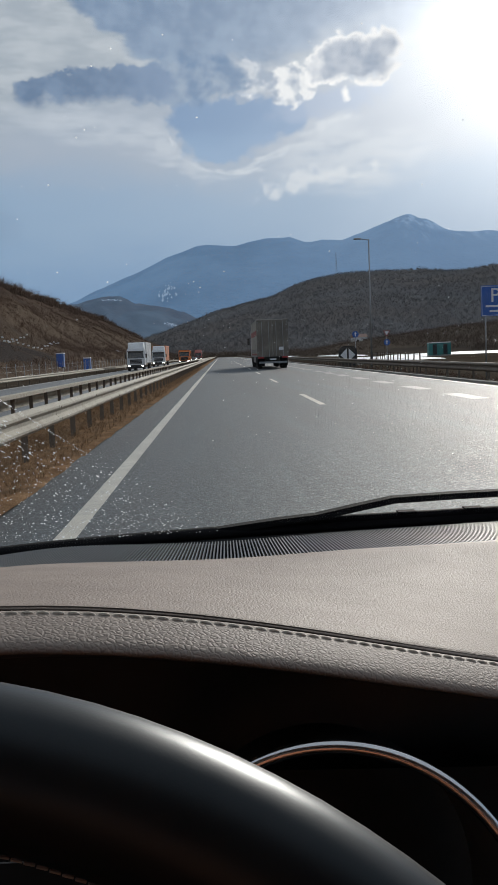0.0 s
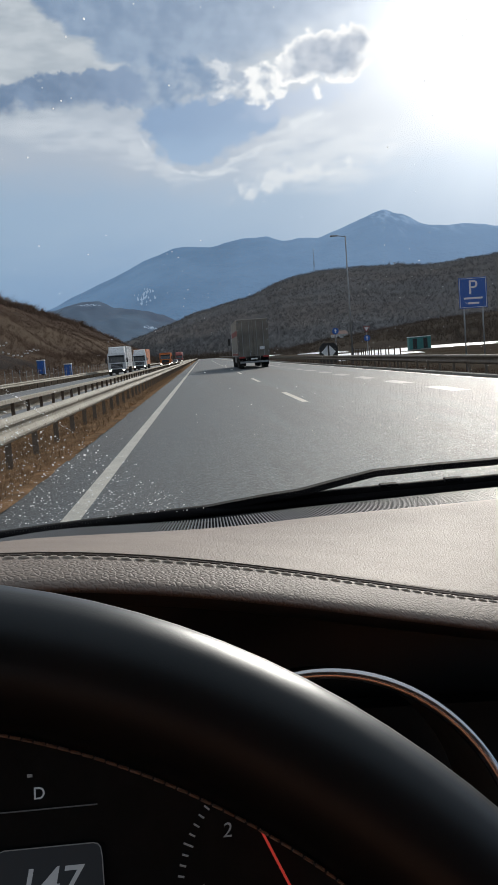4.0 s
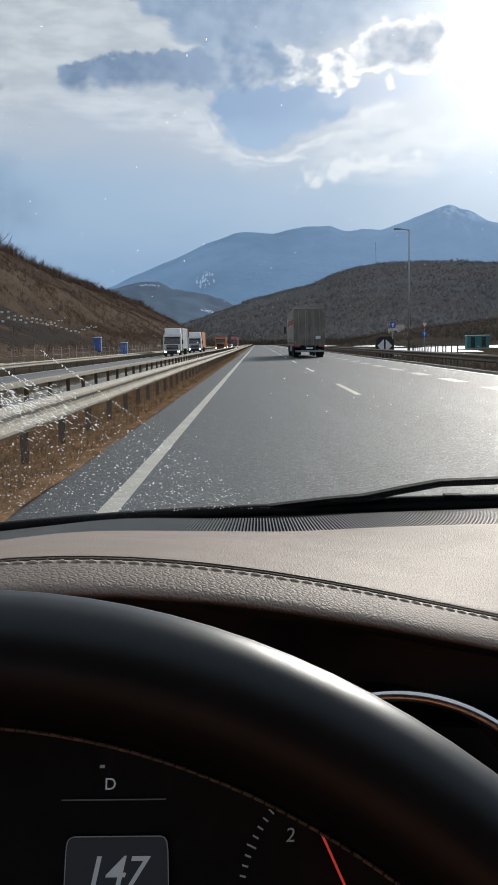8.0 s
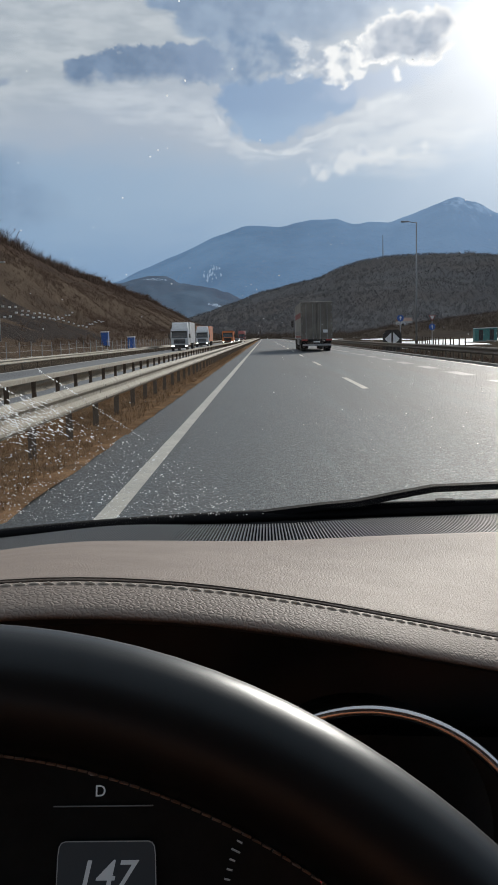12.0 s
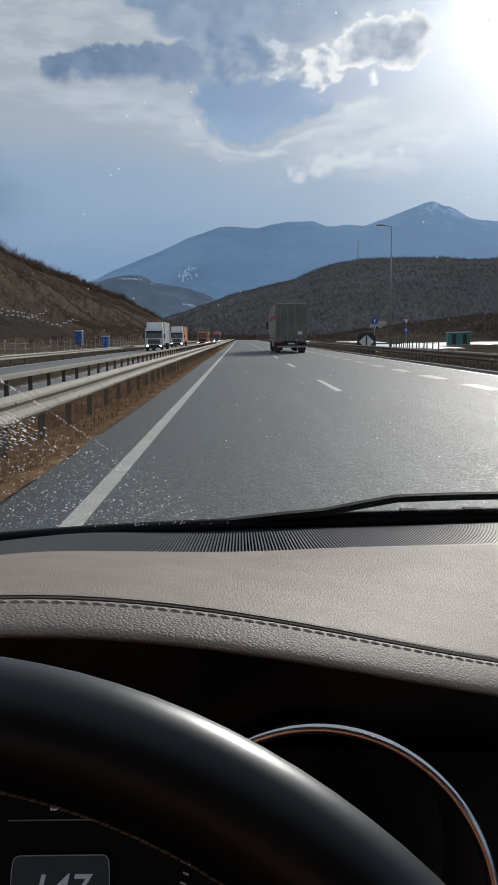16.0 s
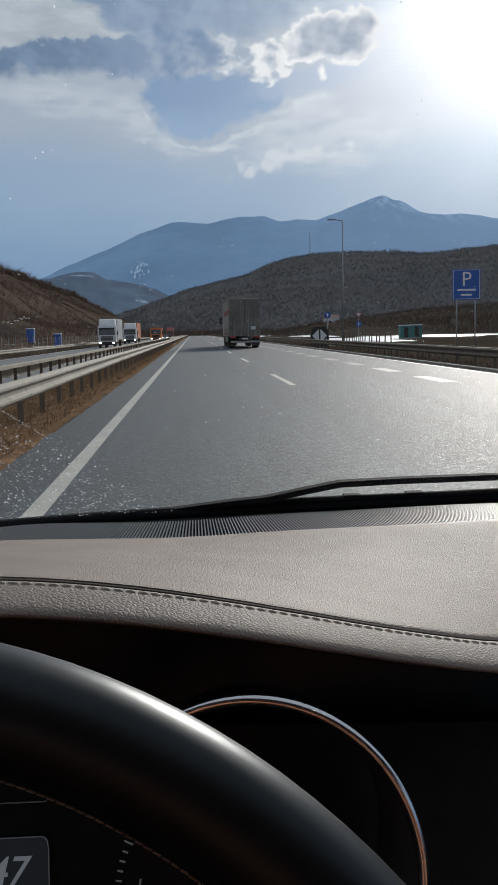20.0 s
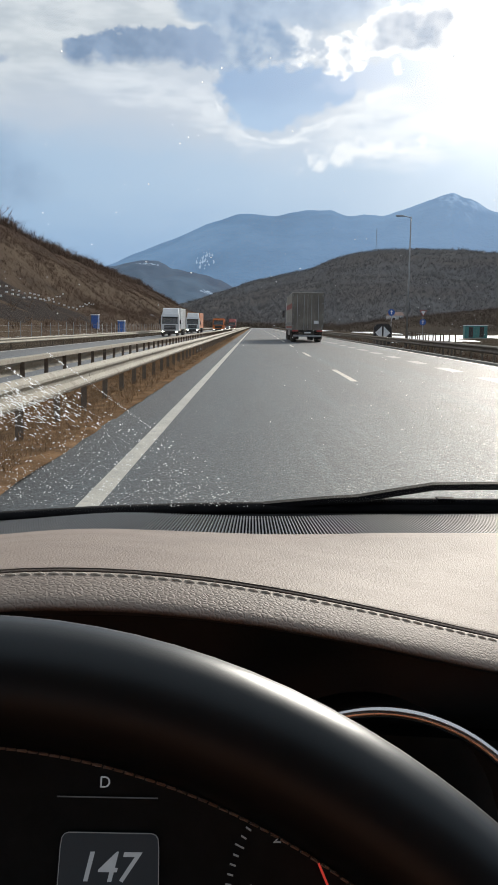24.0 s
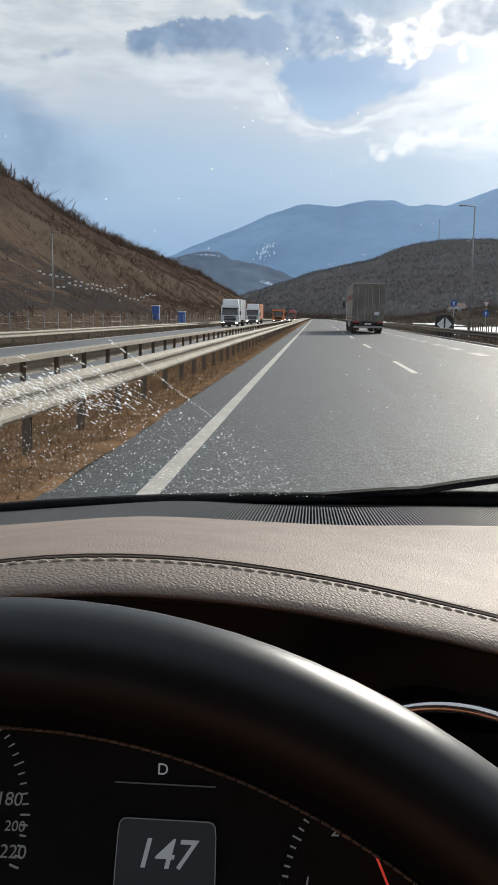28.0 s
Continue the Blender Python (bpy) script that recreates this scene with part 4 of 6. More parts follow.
def top_point(x, s):
    y = seam_y(x) + (EDGE_Y - seam_y(x)) * s
    z = seam_z(x) + (edge_z(x) - seam_z(x)) * s + 0.0022 * math.sin(math.pi * s)
    if s < 0.016:
        z -= 0.0020 * (1 - s / 0.016) ** 2
    if s > 0.94:
        z -= 0.004 * ((s - 0.94) / 0.06) ** 2
    return (x, y + 0.0018 * (1 - s), z)


ss = [0, 0.003, 0.007, 0.011, 0.016, 0.03, 0.05, 0.1, 0.17, 0.25, 0.35, 0.45, 0.55, 0.65, 0.75, 0.85, 0.92, 0.96, 0.985, 1.0]
loft("top_pad", [[top_point(x, s) for x in dash_xs] for s in ss], M["pad"], dashboard, "grey-taupe grained leather top")
lip = ((0.0006, -0.0030), (0.0000, -0.0013), (-0.0013, -0.0006), (-0.0050, -0.0004), (-0.0100, -0.0006), (-0.0150, -0.0011), (-0.0200, -0.0018),
       (-0.0240, -0.0026), (-0.0266, -0.0035), (-0.0279, -0.0045), (-0.0282, -0.0054), (-0.0272, -0.0064), (-0.0235, -0.0076))
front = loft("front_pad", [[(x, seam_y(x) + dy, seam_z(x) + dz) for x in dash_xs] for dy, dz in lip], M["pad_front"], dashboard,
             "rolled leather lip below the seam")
loft("seam_groove", [[(x, seam_y(x) + dy, seam_z(x) + dz) for x in dash_xs] for dy, dz in ((0.0028, -0.0022), (0.0014, -0.0032), (0.0000, -0.0028))],
     M["groove"], dashboard, "dark groove of the seam")
loft("underside", [[(x, seam_y(x) + dy, seam_z(x) + dz) for x in dash_xs]
                   for dy, dz in ((-0.0237, -0.0075), (-0.006, -0.0140), (0.03, -0.026), (0.07, -0.036))], M["under"], dashboard, "dark underside of the hood")
loft("lower_panel", [[(x, max(seam_y(x) + 0.07, 0.40), seam_z(x) - 0.036) for x in dash_xs], [(x, 0.42, 1.0) for x in dash_xs],
                     [(x, 0.36, 0.80) for x in dash_xs], [(x, 0.42, 0.55) for x in dash_xs]], M["black"], dashboard, "dark lower dashboard panel")
# dark cord added to draw the groove's dark line, hidden at low angles
piping = bmesh.new()
sweep(piping, [(x, seam_y(x) + 0.0008, seam_z(x) - 0.0008) for x in dash_xs], disc(0.00036, 8))
part("piping", piping, M["groove"], dashboard, "thin dark cord drawn as the seam's dark line", True)
# second dark cord, drawn as the fine line behind the seam
fold = bmesh.new()
sweep(fold, [(x, seam_y(x) + 0.0038, seam_z(x) - 0.0006) for x in dash_xs], disc(0.00024, 6))
part("fold_line", fold, M["groove"], dashboard, "fine dark fold behind the seam", True)
# stitches: slim thread bars, one by one, just under the groove
bm = bmesh.new()
sweep(bm, [(-0.0020, 0, -0.0007), (-0.0013, 0, 0.0001), (0.0, 0, 0.0004), (0.0013, 0, 0.0001), (0.0020, 0, -0.0007)], disc(0.00078, 7))
stitch_mesh = mesh_of("stitch", bm, M["thread"], True)
x = -0.30
while x < 0.34:
    a, b = Vector((x, seam_y(x) - 0.0052, seam_z(x) - 0.0009)), Vector((x + 0.004, seam_y(x + 0.004) - 0.0052, seam_z(x + 0.004) - 0.0009))
    d = (b - a).normalized()
    rot = d.to_track_quat("X", "Z").to_matrix().to_4x4()
    o = part("stitch", stitch_mesh, None, front)
    o.matrix_basis = Matrix.Translation(a + Vector((0, 0, 0.0002))) @ rot @ pose(0, 0, 0, 0, 0, -6)
    x += 0.0049 / math.sqrt(1 + 0.09 + 0.05)
# defroster grille: a dark tray with fine slats across it
grille = loft("defroster_grille", [[(x, EDGE_Y + dy, edge_z(x) + dz) for x in dash_xs] for dy, dz in
                                   ((-0.004, -0.006), (0.004, -0.0075), (0.09, -0.0165), (0.135, -0.0215), (0.176, -0.0268), (0.19, -0.06))], M["tray"], dashboard,
              "black defroster grille below the windscreen")
bm = bmesh.new()
x = -0.34
while x < 0.5:
    z = edge_z(x)
    vs = [bm.verts.new(p) for p in ((x - 0.0005, EDGE_Y + 0.003, z - 0.0074), (x + 0.0005, EDGE_Y + 0.003, z - 0.0074),
                                    (x + 0.0005, EDGE_Y + 0.164, z - 0.0262), (x - 0.0005, EDGE_Y + 0.164, z - 0.0262))]
    up = [bm.verts.new(v.co + Vector((0, 0, 0.0034))) for v in vs]
    bm.faces.new(up)
    for i in range(4):
        bm.faces.new((vs[i], vs[(i + 1) % 4], up[(i + 1) % 4], up[i]))
    x += 0.00240
slats = part("slats", bm, M["slat"], grille, "fine dark slats")
slats["kind"] = "stuff"
bm = bmesh.new()
sweep(bm, [(x, EDGE_Y + 0.001, edge_z(x) - 0.0035) for x in dash_xs], [(-0.0011, -0.001), (0.0011, -0.001), (0.0011, 0.0008), (-0.0011, 0.0008)])
part("edge_bead", bm, M["black"], dashboard, "thin black bead along the far edge")

# instrument cluster behind the wheel
cluster = thing("instrument_cluster", "dark instrument cluster with lit digital speed readout and chrome-ringed gauge", "instrument panel")
TILT = 18.8


def face(x, z, lift=0.0):
    """A pose on the cluster's face, text upright towards the driver."""
    return pose(x, 0.3728 + 0.34 * (z - 1.065) - 0.002 - lift, z, 90 - TILT, 0, 0)


bm = bmesh.new()
fz = lambda z: 0.3728 + 0.34 * (z - 1.065)
vs = [(-0.30, fz(0.93), 0.93), (0.30, fz(0.93), 0.93), (0.30, fz(1.098), 1.098), (-0.30, fz(1.115), 1.115)]
bm = raw(vs + [(a, b + 0.012, c) for a, b, c in vs], [(0, 1, 2, 3), (7, 6, 5, 4), (0, 4, 5, 1), (1, 5, 6, 2), (2, 6, 7, 3), (3, 7, 4, 0)])
part("face_panel", bm, M["dial"], cluster, "matt black cluster face")


def local_box(name, x, z, w, h, mat, parent, label="", lift=0.0, turn=0.0):
    bm = boxed(-w / 2, -h / 2, 0, w / 2, h / 2, 0.0012)
    o = part(name, bm, mat, parent, label)
    o.matrix_basis = face(x, z, lift) @ pose(0, 0, 0, 0, 0, turn)
    return o


outline = [(-0.0217, -0.030), (-0.0217, -0.022), (-0.0213, -0.006), (-0.0208, -0.0024), (-0.0198, -0.0009), (-0.018, -0.0003), (0.018, -0.0003),
           (0.0198, -0.0009), (0.0208, -0.0024), (0.0213, -0.006), (0.0217, -0.022), (0.0217, -0.030)]
bm = raw([(x, z, 0.0) for x, z in outline] + [(x, z, 0.0015) for x, z in outline],
         [tuple(range(12))] + [tuple(range(23, 11, -1))] + [(i, i + 12, (i + 1) % 12 + 12, (i + 1) % 12) for i in range(12)])
bmesh.ops.recalc_face_normals(bm, faces=bm.faces)
screen = part("speed_display", bm, M["screen"], cluster, "dim grey digital speed display")
screen.matrix_basis = face(-0.0615, 1.0655)
edge_bm = bmesh.new()
sweep(edge_bm, [(x, z, 0.0018) for x, z in outline], disc(0.00022, 5))
part("display_frame", edge_bm, M["faint"], screen, "thin light display frame")
words("147", 0.0172, pose(-0.0011, -0.0146, 0.0022), M["digit"], screen, "speed_readout", shear=0.22, bold=0.006)
words("D", 0.0068, face(-0.0650, 1.0845), M["digit"], cluster, "gear_letter", bold=0.004)
local_box("divider_line", -0.0635, 1.0788, 0.044, 0.0004, M["dim_line"], cluster)
local_box("arrow_mark", -0.0685, 1.0915, 0.002, 0.0012, M["faint"], cluster)
words("2", 0.0080, face(0.0107, 1.0655, 0.002), M["faint"], cluster, "dial_number", shear=0.15)
words("1", 0.0080, face(-0.0010, 1.0445, 0.002), M["faint"], cluster, "dial_number", shear=0.15)
words("200", 0.0062, face(-0.1285, 1.0600, 0.002), M["faint"], cluster, "dial_number", shear=0.1)
words("220", 0.0080, face(-0.1285, 1.0500, 0.002), M["faint"], cluster, "dial_number", shear=0.1)
words("180", 0.0080, face(-0.1320, 1.0705, 0.002), M["faint"], cluster, "dial_number", shear=0.1)
for cx, a0, a1 in ((0.043, 134, 192), (-0.178, -20, 42)):
    cz = 1.038 if cx > 0 else 1.062
    for k in range(15):
        q = radians(a0 + (a1 - a0) * k / 14)
        o = local_box("tick", cx, cz, 0.0042 if k % 5 == 0 else 0.0026, 0.0006, M["faint"], cluster)
        o.matrix_basis = face(cx + 0.0535 * math.cos(q), cz + 0.0535 * math.sin(q)) @ pose(0, 0, 0, 0, 0, math.degrees(q))
needle_ob = part("needle", boxed(-0.0005, -0.006, 0.002, 0.0005, 0.044, 0.0033), M["needle"], cluster, "red needle")
needle_ob.matrix_basis = face(0.0385, 1.036, 0.004) @ pose(0, 0, 0, 0, 0, 24)


def ring_curve(cx, r, lift=0.0, n=64):
    t, k = radians(14.47), radians(-2.45 if cx > 0 else 2.45)
    out = []
    for i in range(n):
        q = 2 * math.pi * i / n
        v = Vector((r * math.sin(q), lift, r * math.cos(q)))
        v = Matrix.Rotation(k, 3, "Z") @ (Matrix.Rotation(-t, 3, "X") @ v)
        out.append(v + Vector((cx, 0.2885, 1.0908)))
    return out


def arc(cx, r, lift=0.0, n=60):
    full = ring_curve(cx, r, lift, 360)
    a0, a1 = (-58, 112) if cx > 0 else (-112, 58)
    return [full[int(round(a0 + (a1 - a0) * i / n)) % 360] for i in range(n + 1)]


for cx in (0.0442, -0.1990):
    axis = (Matrix.Rotation(radians(-14.47), 3, "X") @ Vector((0, 1, 0)))
    bm = bmesh.new()
    sweep(bm, arc(cx, 0.0620), disc(0.0021, 10), up=axis)
    ring_ob = part("gauge_ring", bm, M["chrome"], cluster, "slim polished chrome ring", True)
    rows = [arc(cx, r, lift) for r, lift in ((0.0606, 0.001), (0.0602, 0.012), (0.0590, 0.045), (0.058, 0.082))]
    loft("gauge_tube", rows, M["under"], cluster, "black gauge hood")


# steering wheel
wheel = thing("steering_wheel", "black leather steering wheel with light stitching", "steering wheel", pose(-0.0681, 0.1327, 1.0396, -21.1, 0, -1.96))
bm = bmesh.new()
sweep(bm, [(0.1752 * math.sin(q), 0, 0.1752 * math.cos(q)) for q in (2 * math.pi * i / 128 for i in range(128))],
      [(0.0148 * math.cos(q), 0.0165 * math.sin(q)) for q in (2 * math.pi * i / 24 for i in range(24))], closed=True, up=(0, 1, 0))
rim = part("rim", bm, M["rim_leather"], wheel, "smooth black leather rim", True)
bm = bmesh.new()
for i in range(420):
    q = 2 * math.pi * i / 420
    c = Vector((0.1612 * math.sin(q), -0.0072, 0.1612 * math.cos(q)))
    t = Vector((math.cos(q), 0, -math.sin(q)))
    o = Vector((0, 1, 0)) * 0.00035
    tube(bm, c - t * 0.00095 - o, c + t * 0.00095 + o, 0.00034, 5)
o = part("rim_stitching", bm, M["rim_thread"], rim, "light stitching inside the rim")
o["kind"] = "stuff"
bm = bmesh.new()
bmesh.ops.create_cone(bm, cap_ends=True, segments=40, radius1=0.062, radius2=0.052, depth=0.05, matrix=pose(0, 0.015, -0.012, 90, 0, 0))
part("hub", bm, M["black"], wheel, "black airbag cover", True)
for q in (96, -96, 180):
    bm = bmesh.new()
    d = Vector((math.sin(radians(q)), 0, math.cos(radians(q))))
    sweep(bm, [d * 0.05 + Vector((0, 0.01, -0.012)), d * 0.11 + Vector((0, 0.006, -0.004)), d * 0.158], [(-0.014, -0.006), (0.014, -0.006), (0.011, 0.006), (-0.011, 0.006)],
          up=(0, 1, 0))
    part("spoke", bm, M["black"], wheel)
part("column", tube(bmesh.new(), (0, 0.03, -0.012), (0, 0.26, -0.03), 0.035, 20), M["black"], wheel, "", True)

# windscreen, wipers, water on the glass
GY, GZ, GK = 0.790, 1.116, 0.60        # foot of the glass and its rake


def pane_point(x, s, out=0.0):
    """A point on the glass: s metres up from its foot, 'out' metres outside it."""
    n = Vector((0, GK, 1)).normalized()
    u = Vector((0, -1, GK)).normalized()
    bow = -0.10 * (x - 0.30) ** 2 + 0.009
    return Vector((x, GY + bow, GZ)) + u * s + n * out


windscreen = thing("windscreen", "clear curved windscreen with drops and slush at its foot", "windscreen")
rows = [[pane_point(x, s) for x in np.linspace(CAR_X0, CAR_X1, 24)] for s in np.linspace(-0.02, 0.80, 10)]
pane = loft("pane", rows, M["glass"], windscreen, "clear laminated glass")
pane.visible_shadow = False


def wiper_line(x):
    c = max(-0.32, min(x, 0.32))
    p = Vector((x, 0.7715 + 0.1008 * c - 0.06 * c * c + 0.02 * (x - c), 1.1276 + 0.0105 * c - 0.082 * c * c + 0.186 * c ** 3 + 0.004 * (x - c)))
    return Vector((0, 0, 1.27)) + (p - Vector((0, 0, 1.27))) * 1.035


wiper = thing("wiper", "black wiper parked at the foot of the windscreen", "wiper")
bm = bmesh.new()
sweep(bm, [wiper_line(q) for q in np.linspace(-0.50, 0.95, 59)], [(-0.006, -0.001), (0.006, -0.001), (0.007, 0.003), (0.004, 0.0066), (-0.002, 0.0078), (-0.006, 0.006)])
blade_ob = part("wiper_blade", bm, M["rubber"], wiper, "long black rubber blade", True)
bm = bmesh.new()
sweep(bm, [wiper_line(q) - Vector((0, 0, 0.0075 * (1 - smooth01((q + 0.05) / 0.13)))) for q in np.linspace(-0.05, 0.95, 60)], [(-0.005, 0.004), (0.005, 0.004), (0.004, 0.0100), (-0.002, 0.0108), (-0.005, 0.009)])
part("blade_spine", bm, M["rubber"], wiper, "stiff black spine over the blade", True)
bm = bmesh.new()
arm = [(0.0, 0.800, 1.1262), (0.030, 0.80, 1.1296), (0.060, 0.80, 1.1328), (0.0911, 0.80, 1.1352), (0.125, 0.802, 1.1412), (0.1575, 0.805, 1.1462), (0.21, 0.81, 1.1468), (0.42, 0.825, 1.1462), (0.62, 0.84, 1.140)]
sweep(bm, arm, [(-0.005, -0.0028), (0.005, -0.0028), (0.005, 0.0024), (-0.004, 0.0030)])
part("wiper_arm", bm, M["rubber"], wiper, "flat black wiper arm")
for bx in ((0.165, 0.0012), (0.222, 0.0012)):
    c = wiper_line(bx[0])
    part("clip", boxed(c.x - 0.008, c.y - 0.006, c.z + 0.009, c.x + 0.008, c.y + 0.006, c.z + 0.0105 + bx[1], 0.0008), M["rubber"], wiper)
hose = bmesh.new()
sweep(hose, [(0.215, 0.79, 1.126), (0.232, 0.77, 1.121), (0.25, 0.745, 1.1135)], disc(0.0013, 6))
part("washer_hose", hose, M["rubber"], wiper)
cowl_xs = np.linspace(CAR_X0, CAR_X1, 24)
cowl = loft("cowl", [[wiper_line(x) + Vector((0, dy, dz)) for x in cowl_xs] for dy, dz in ((-0.012, -0.030), (-0.004, 0.003), (0.010, 0.004), (0.05, -0.010), (0.12, -0.07))],
            M["black"], windscreen, "black plastic cowl")

rnd = random.Random(12)
drops = bmesh.new()


def bead(c, r, squash=0.5, tail=1.0, turn=0.0):
    n = Vector((0, GK, 1)).normalized()
    u0 = Vector((0, -1, GK)).normalized()
    s0 = Vector((1, 0, 0))
    u = u0 * math.cos(turn) + s0 * math.sin(turn)
    side = s0 * math.cos(turn) - u0 * math.sin(turn)
    k = 6
    ring0 = [drops.verts.new(c + (side * math.cos(q) + u * math.sin(q) * tail) * r * rnd.uniform(0.7, 1.2)) for q in (2 * math.pi * i / k for i in range(k))]
    ring1 = [drops.verts.new(c + (side * math.cos(q) + u * math.sin(q) * tail) * r * 0.6 + n * r * squash * 0.8) for q in (2 * math.pi * i / k for i in range(k))]
    top = drops.verts.new(c + n * r * squash)
    for i in range(k):
        drops.faces.new((ring0[i], ring0[(i + 1) % k], ring1[(i + 1) % k], ring1[i]))
        drops.faces.new((ring1[i], ring1[(i + 1) % k], top))


SIZES = (0.00028, 0.00034, 0.00034, 0.00042, 0.00042, 0.00055, 0.00075)
WIPED = [(0.033, -0.002), (0.070, -0.012), (0.128, -0.043), (0.187, -0.070), (0.218, -0.097), (0.264, -0.110), (0.295, -0.123)]


def wiped_edge(s):
    """Where the wiped field begins, by height on the glass."""
    return float(np.interp(s, [a for a, _ in WIPED], [b for _, b in WIPED]))


for _ in range(2300):                       # beads left standing in the corner that the blade misses
    x, s = rnd.uniform(-0.28, 0.02), rnd.uniform(0.033, 0.215)
    if x > wiped_edge(s) + rnd.gauss(0, 0.006) or rnd.random() < 1.5 * max(0.0, s - 0.10):
        continue
    bead(pane_point(x, s, 0.0005), rnd.choice(SIZES), 0.6, rnd.uniform(0.7, 1.5))
for _ in range(2300):                       # slush swept to the edge of the wiped field, in short streaks
    x, s = rnd.uniform(-0.29, -0.095), rnd.gauss(0.224, 0.016)
    if rnd.random() < max(0.0, (x + 0.150) * 22):
        continue
    bead(pane_point(x, s, 0.0005), rnd.choice((0.00022, 0.0003, 0.00045)), 0.7, rnd.uniform(1.0, 6.0), -0.5 + rnd.gauss(0, 0.25))
for x0, s0, x1, s1, n in ((-0.123, 0.2945, -0.072, 0.189, 95), (-0.150, 0.276, -0.118, 0.214, 60), (-0.140, 0.262, -0.104, 0.205, 50)):
    for i in range(n):                      # frozen ridges along the blade's turning line
        f = (i + rnd.random()) / n
        bead(pane_point(x0 + (x1 - x0) * f + rnd.gauss(0, 0.0006), s0 + (s1 - s0) * f, 0.0005), rnd.uniform(0.0002, 0.00055) * (1.1 - 0.5 * f), 0.7,
             rnd.uniform(1.0, 2.6), -0.46 + rnd.gauss(0, 0.4))
for _ in range(260):                        # stray specks higher up
    bead(pane_point(rnd.uniform(-0.22, 0.30), rnd.uniform(0.16, 0.62), 0.0005), rnd.choice((0.0002, 0.00025, 0.0004)), 0.6, rnd.uniform(0.8, 1.6))
for _ in range(420):                        # a fine spray towards the middle of the glass
    bead(pane_point(abs(rnd.gauss(0.16, 0.09)), rnd.gauss(0.30, 0.07), 0.0005), rnd.choice((0.00016, 0.0002, 0.00028)), 0.6, rnd.uniform(0.8, 1.6))
o = part("water_drops", drops, M["drop"], windscreen, "scattered water drops and wet slush", True)
o["kind"] = "stuff"

# shell of the car round the cockpit
car = thing("car", "dark car whose cockpit looks out on the road", "car")
bm = bmesh.new()
box(bm, CAR_X0 + 0.06, -1.75, 1.50, CAR_X1 - 0.06, 0.06, 1.54, 0.015)
part("roof", bm, M["car_paint"], car, "dark roof")
part("headliner", boxed(CAR_X0 + 0.08, -1.7, 1.485, CAR_X1 - 0.08, 0.05, 1.497), M["headliner"], car, "pale headliner")
part("floor_pan", boxed(CAR_X0, -1.9, 0.26, CAR_X1, 0.9, 0.30), M["trim"], car)
# unseen seats, added so the wheel rim mirrors a warm brown band
part("seat_cushion", boxed(-0.34, -0.75, 0.52, 0.22, -0.12, 0.68, 0.05), M["seat"], car, "unseen brown leather seat, added for its warm reflection")
part("seat_back", boxed(-0.34, -0.68, 0.62, 0.22, -0.50, 1.30, 0.05), M["seat"], car, "unseen brown leather seat back, added for its warm reflection")
part("headrest", boxed(-0.20, -0.66, 1.31, 0.08, -0.55, 1.46, 0.04), M["seat"], car, "unseen brown leather headrest, added for its warm reflection")
part("seat_cushion", boxed(0.42, -0.75, 0.52, 0.98, -0.12, 0.68, 0.05), M["seat"], car, "unseen brown leather seat, added for its warm reflection")
part("seat_back", boxed(0.42, -0.68, 0.62, 0.98, -0.50, 1.30, 0.05), M["seat"], car, "unseen brown leather seat back, added for its warm reflection")
part("seat_base", boxed(0.48, -0.70, 0.30, 0.92, -0.2, 0.53), M["trim"], car)
part("seat_base", boxed(-0.28, -0.85, 0.30, 0.16, -0.2, 0.53), M["trim"], car)
# unseen wall, raised to keep the sky behind out of the rim's reflection
part("rear_wall", boxed(CAR_X0 + 0.02, -1.80, 0.30, CAR_X1 - 0.02, -1.74, 1.46, 0.01), M["trim"], car)
part("bulkhead", boxed(CAR_X0, 0.84, 0.28, CAR_X1, 0.88, 0.98), M["trim"], car)
for sx, x in ((-1, CAR_X0), (1, CAR_X1)):
    part("door_panel", boxed(x - 0.03, -1.75, 0.28, x + 0.03, 0.86, 0.98, 0.02), M["trim"], car, "dark door panel")
    part("pillar", sweep(bmesh.new(), [(x, 0.80, 0.98), (x - sx * 0.03, 0.45, 1.26), (x - sx * 0.07, 0.05, 1.51)], disc(0.035, 8)), M["trim"], car)
    part("pillar", sweep(bmesh.new(), [(x, -1.72, 0.98), (x - sx * 0.07, -1.55, 1.51)], disc(0.04, 8)), M["trim"], car)
    part("fender", boxed(x - 0.05, 0.88, 0.30, x + 0.05, 1.95, 0.80, 0.04), M["car_paint"], car)
    for y in (1.45, -1.35):
        wh = part("wheel", tube(bmesh.new(), (x - 0.10, y, 0.325), (x + 0.10, y, 0.325), 0.325, 28), M["tyre"], car)
        part("wheel_rim", tube(bmesh.new(), (x - 0.105, y, 0.325), (x + 0.105, y, 0.325), 0.20, 20), M["steel"], wh)
bm = bmesh.new()
rows = [(0.90, 0.98), (1.3, 0.93), (1.7, 0.86), (1.98, 0.76), (2.02, 0.60), (2.02, 0.30)]
vs = [[bm.verts.new((x, y, z)) for x in np.linspace(CAR_X0 - 0.05, CAR_X1 + 0.05, 6)] for y, z in rows]
for a, b in zip(vs, vs[1:]):
    for i in range(5):
        bm.faces.new((a[i], a[i + 1], b[i + 1], b[i]))
part("bonnet", bm, M["car_paint"], car, "dark bonnet", True)


# ---- crash barriers ----
W_OUT = [(0.0, 0.675), (0.030, 0.668), (0.078, 0.622), (0.080, 0.590), (0.024, 0.535), (0.024, 0.490), (0.080, 0.435), (0.078, 0.403), (0.030, 0.360), (0.0, 0.352)]


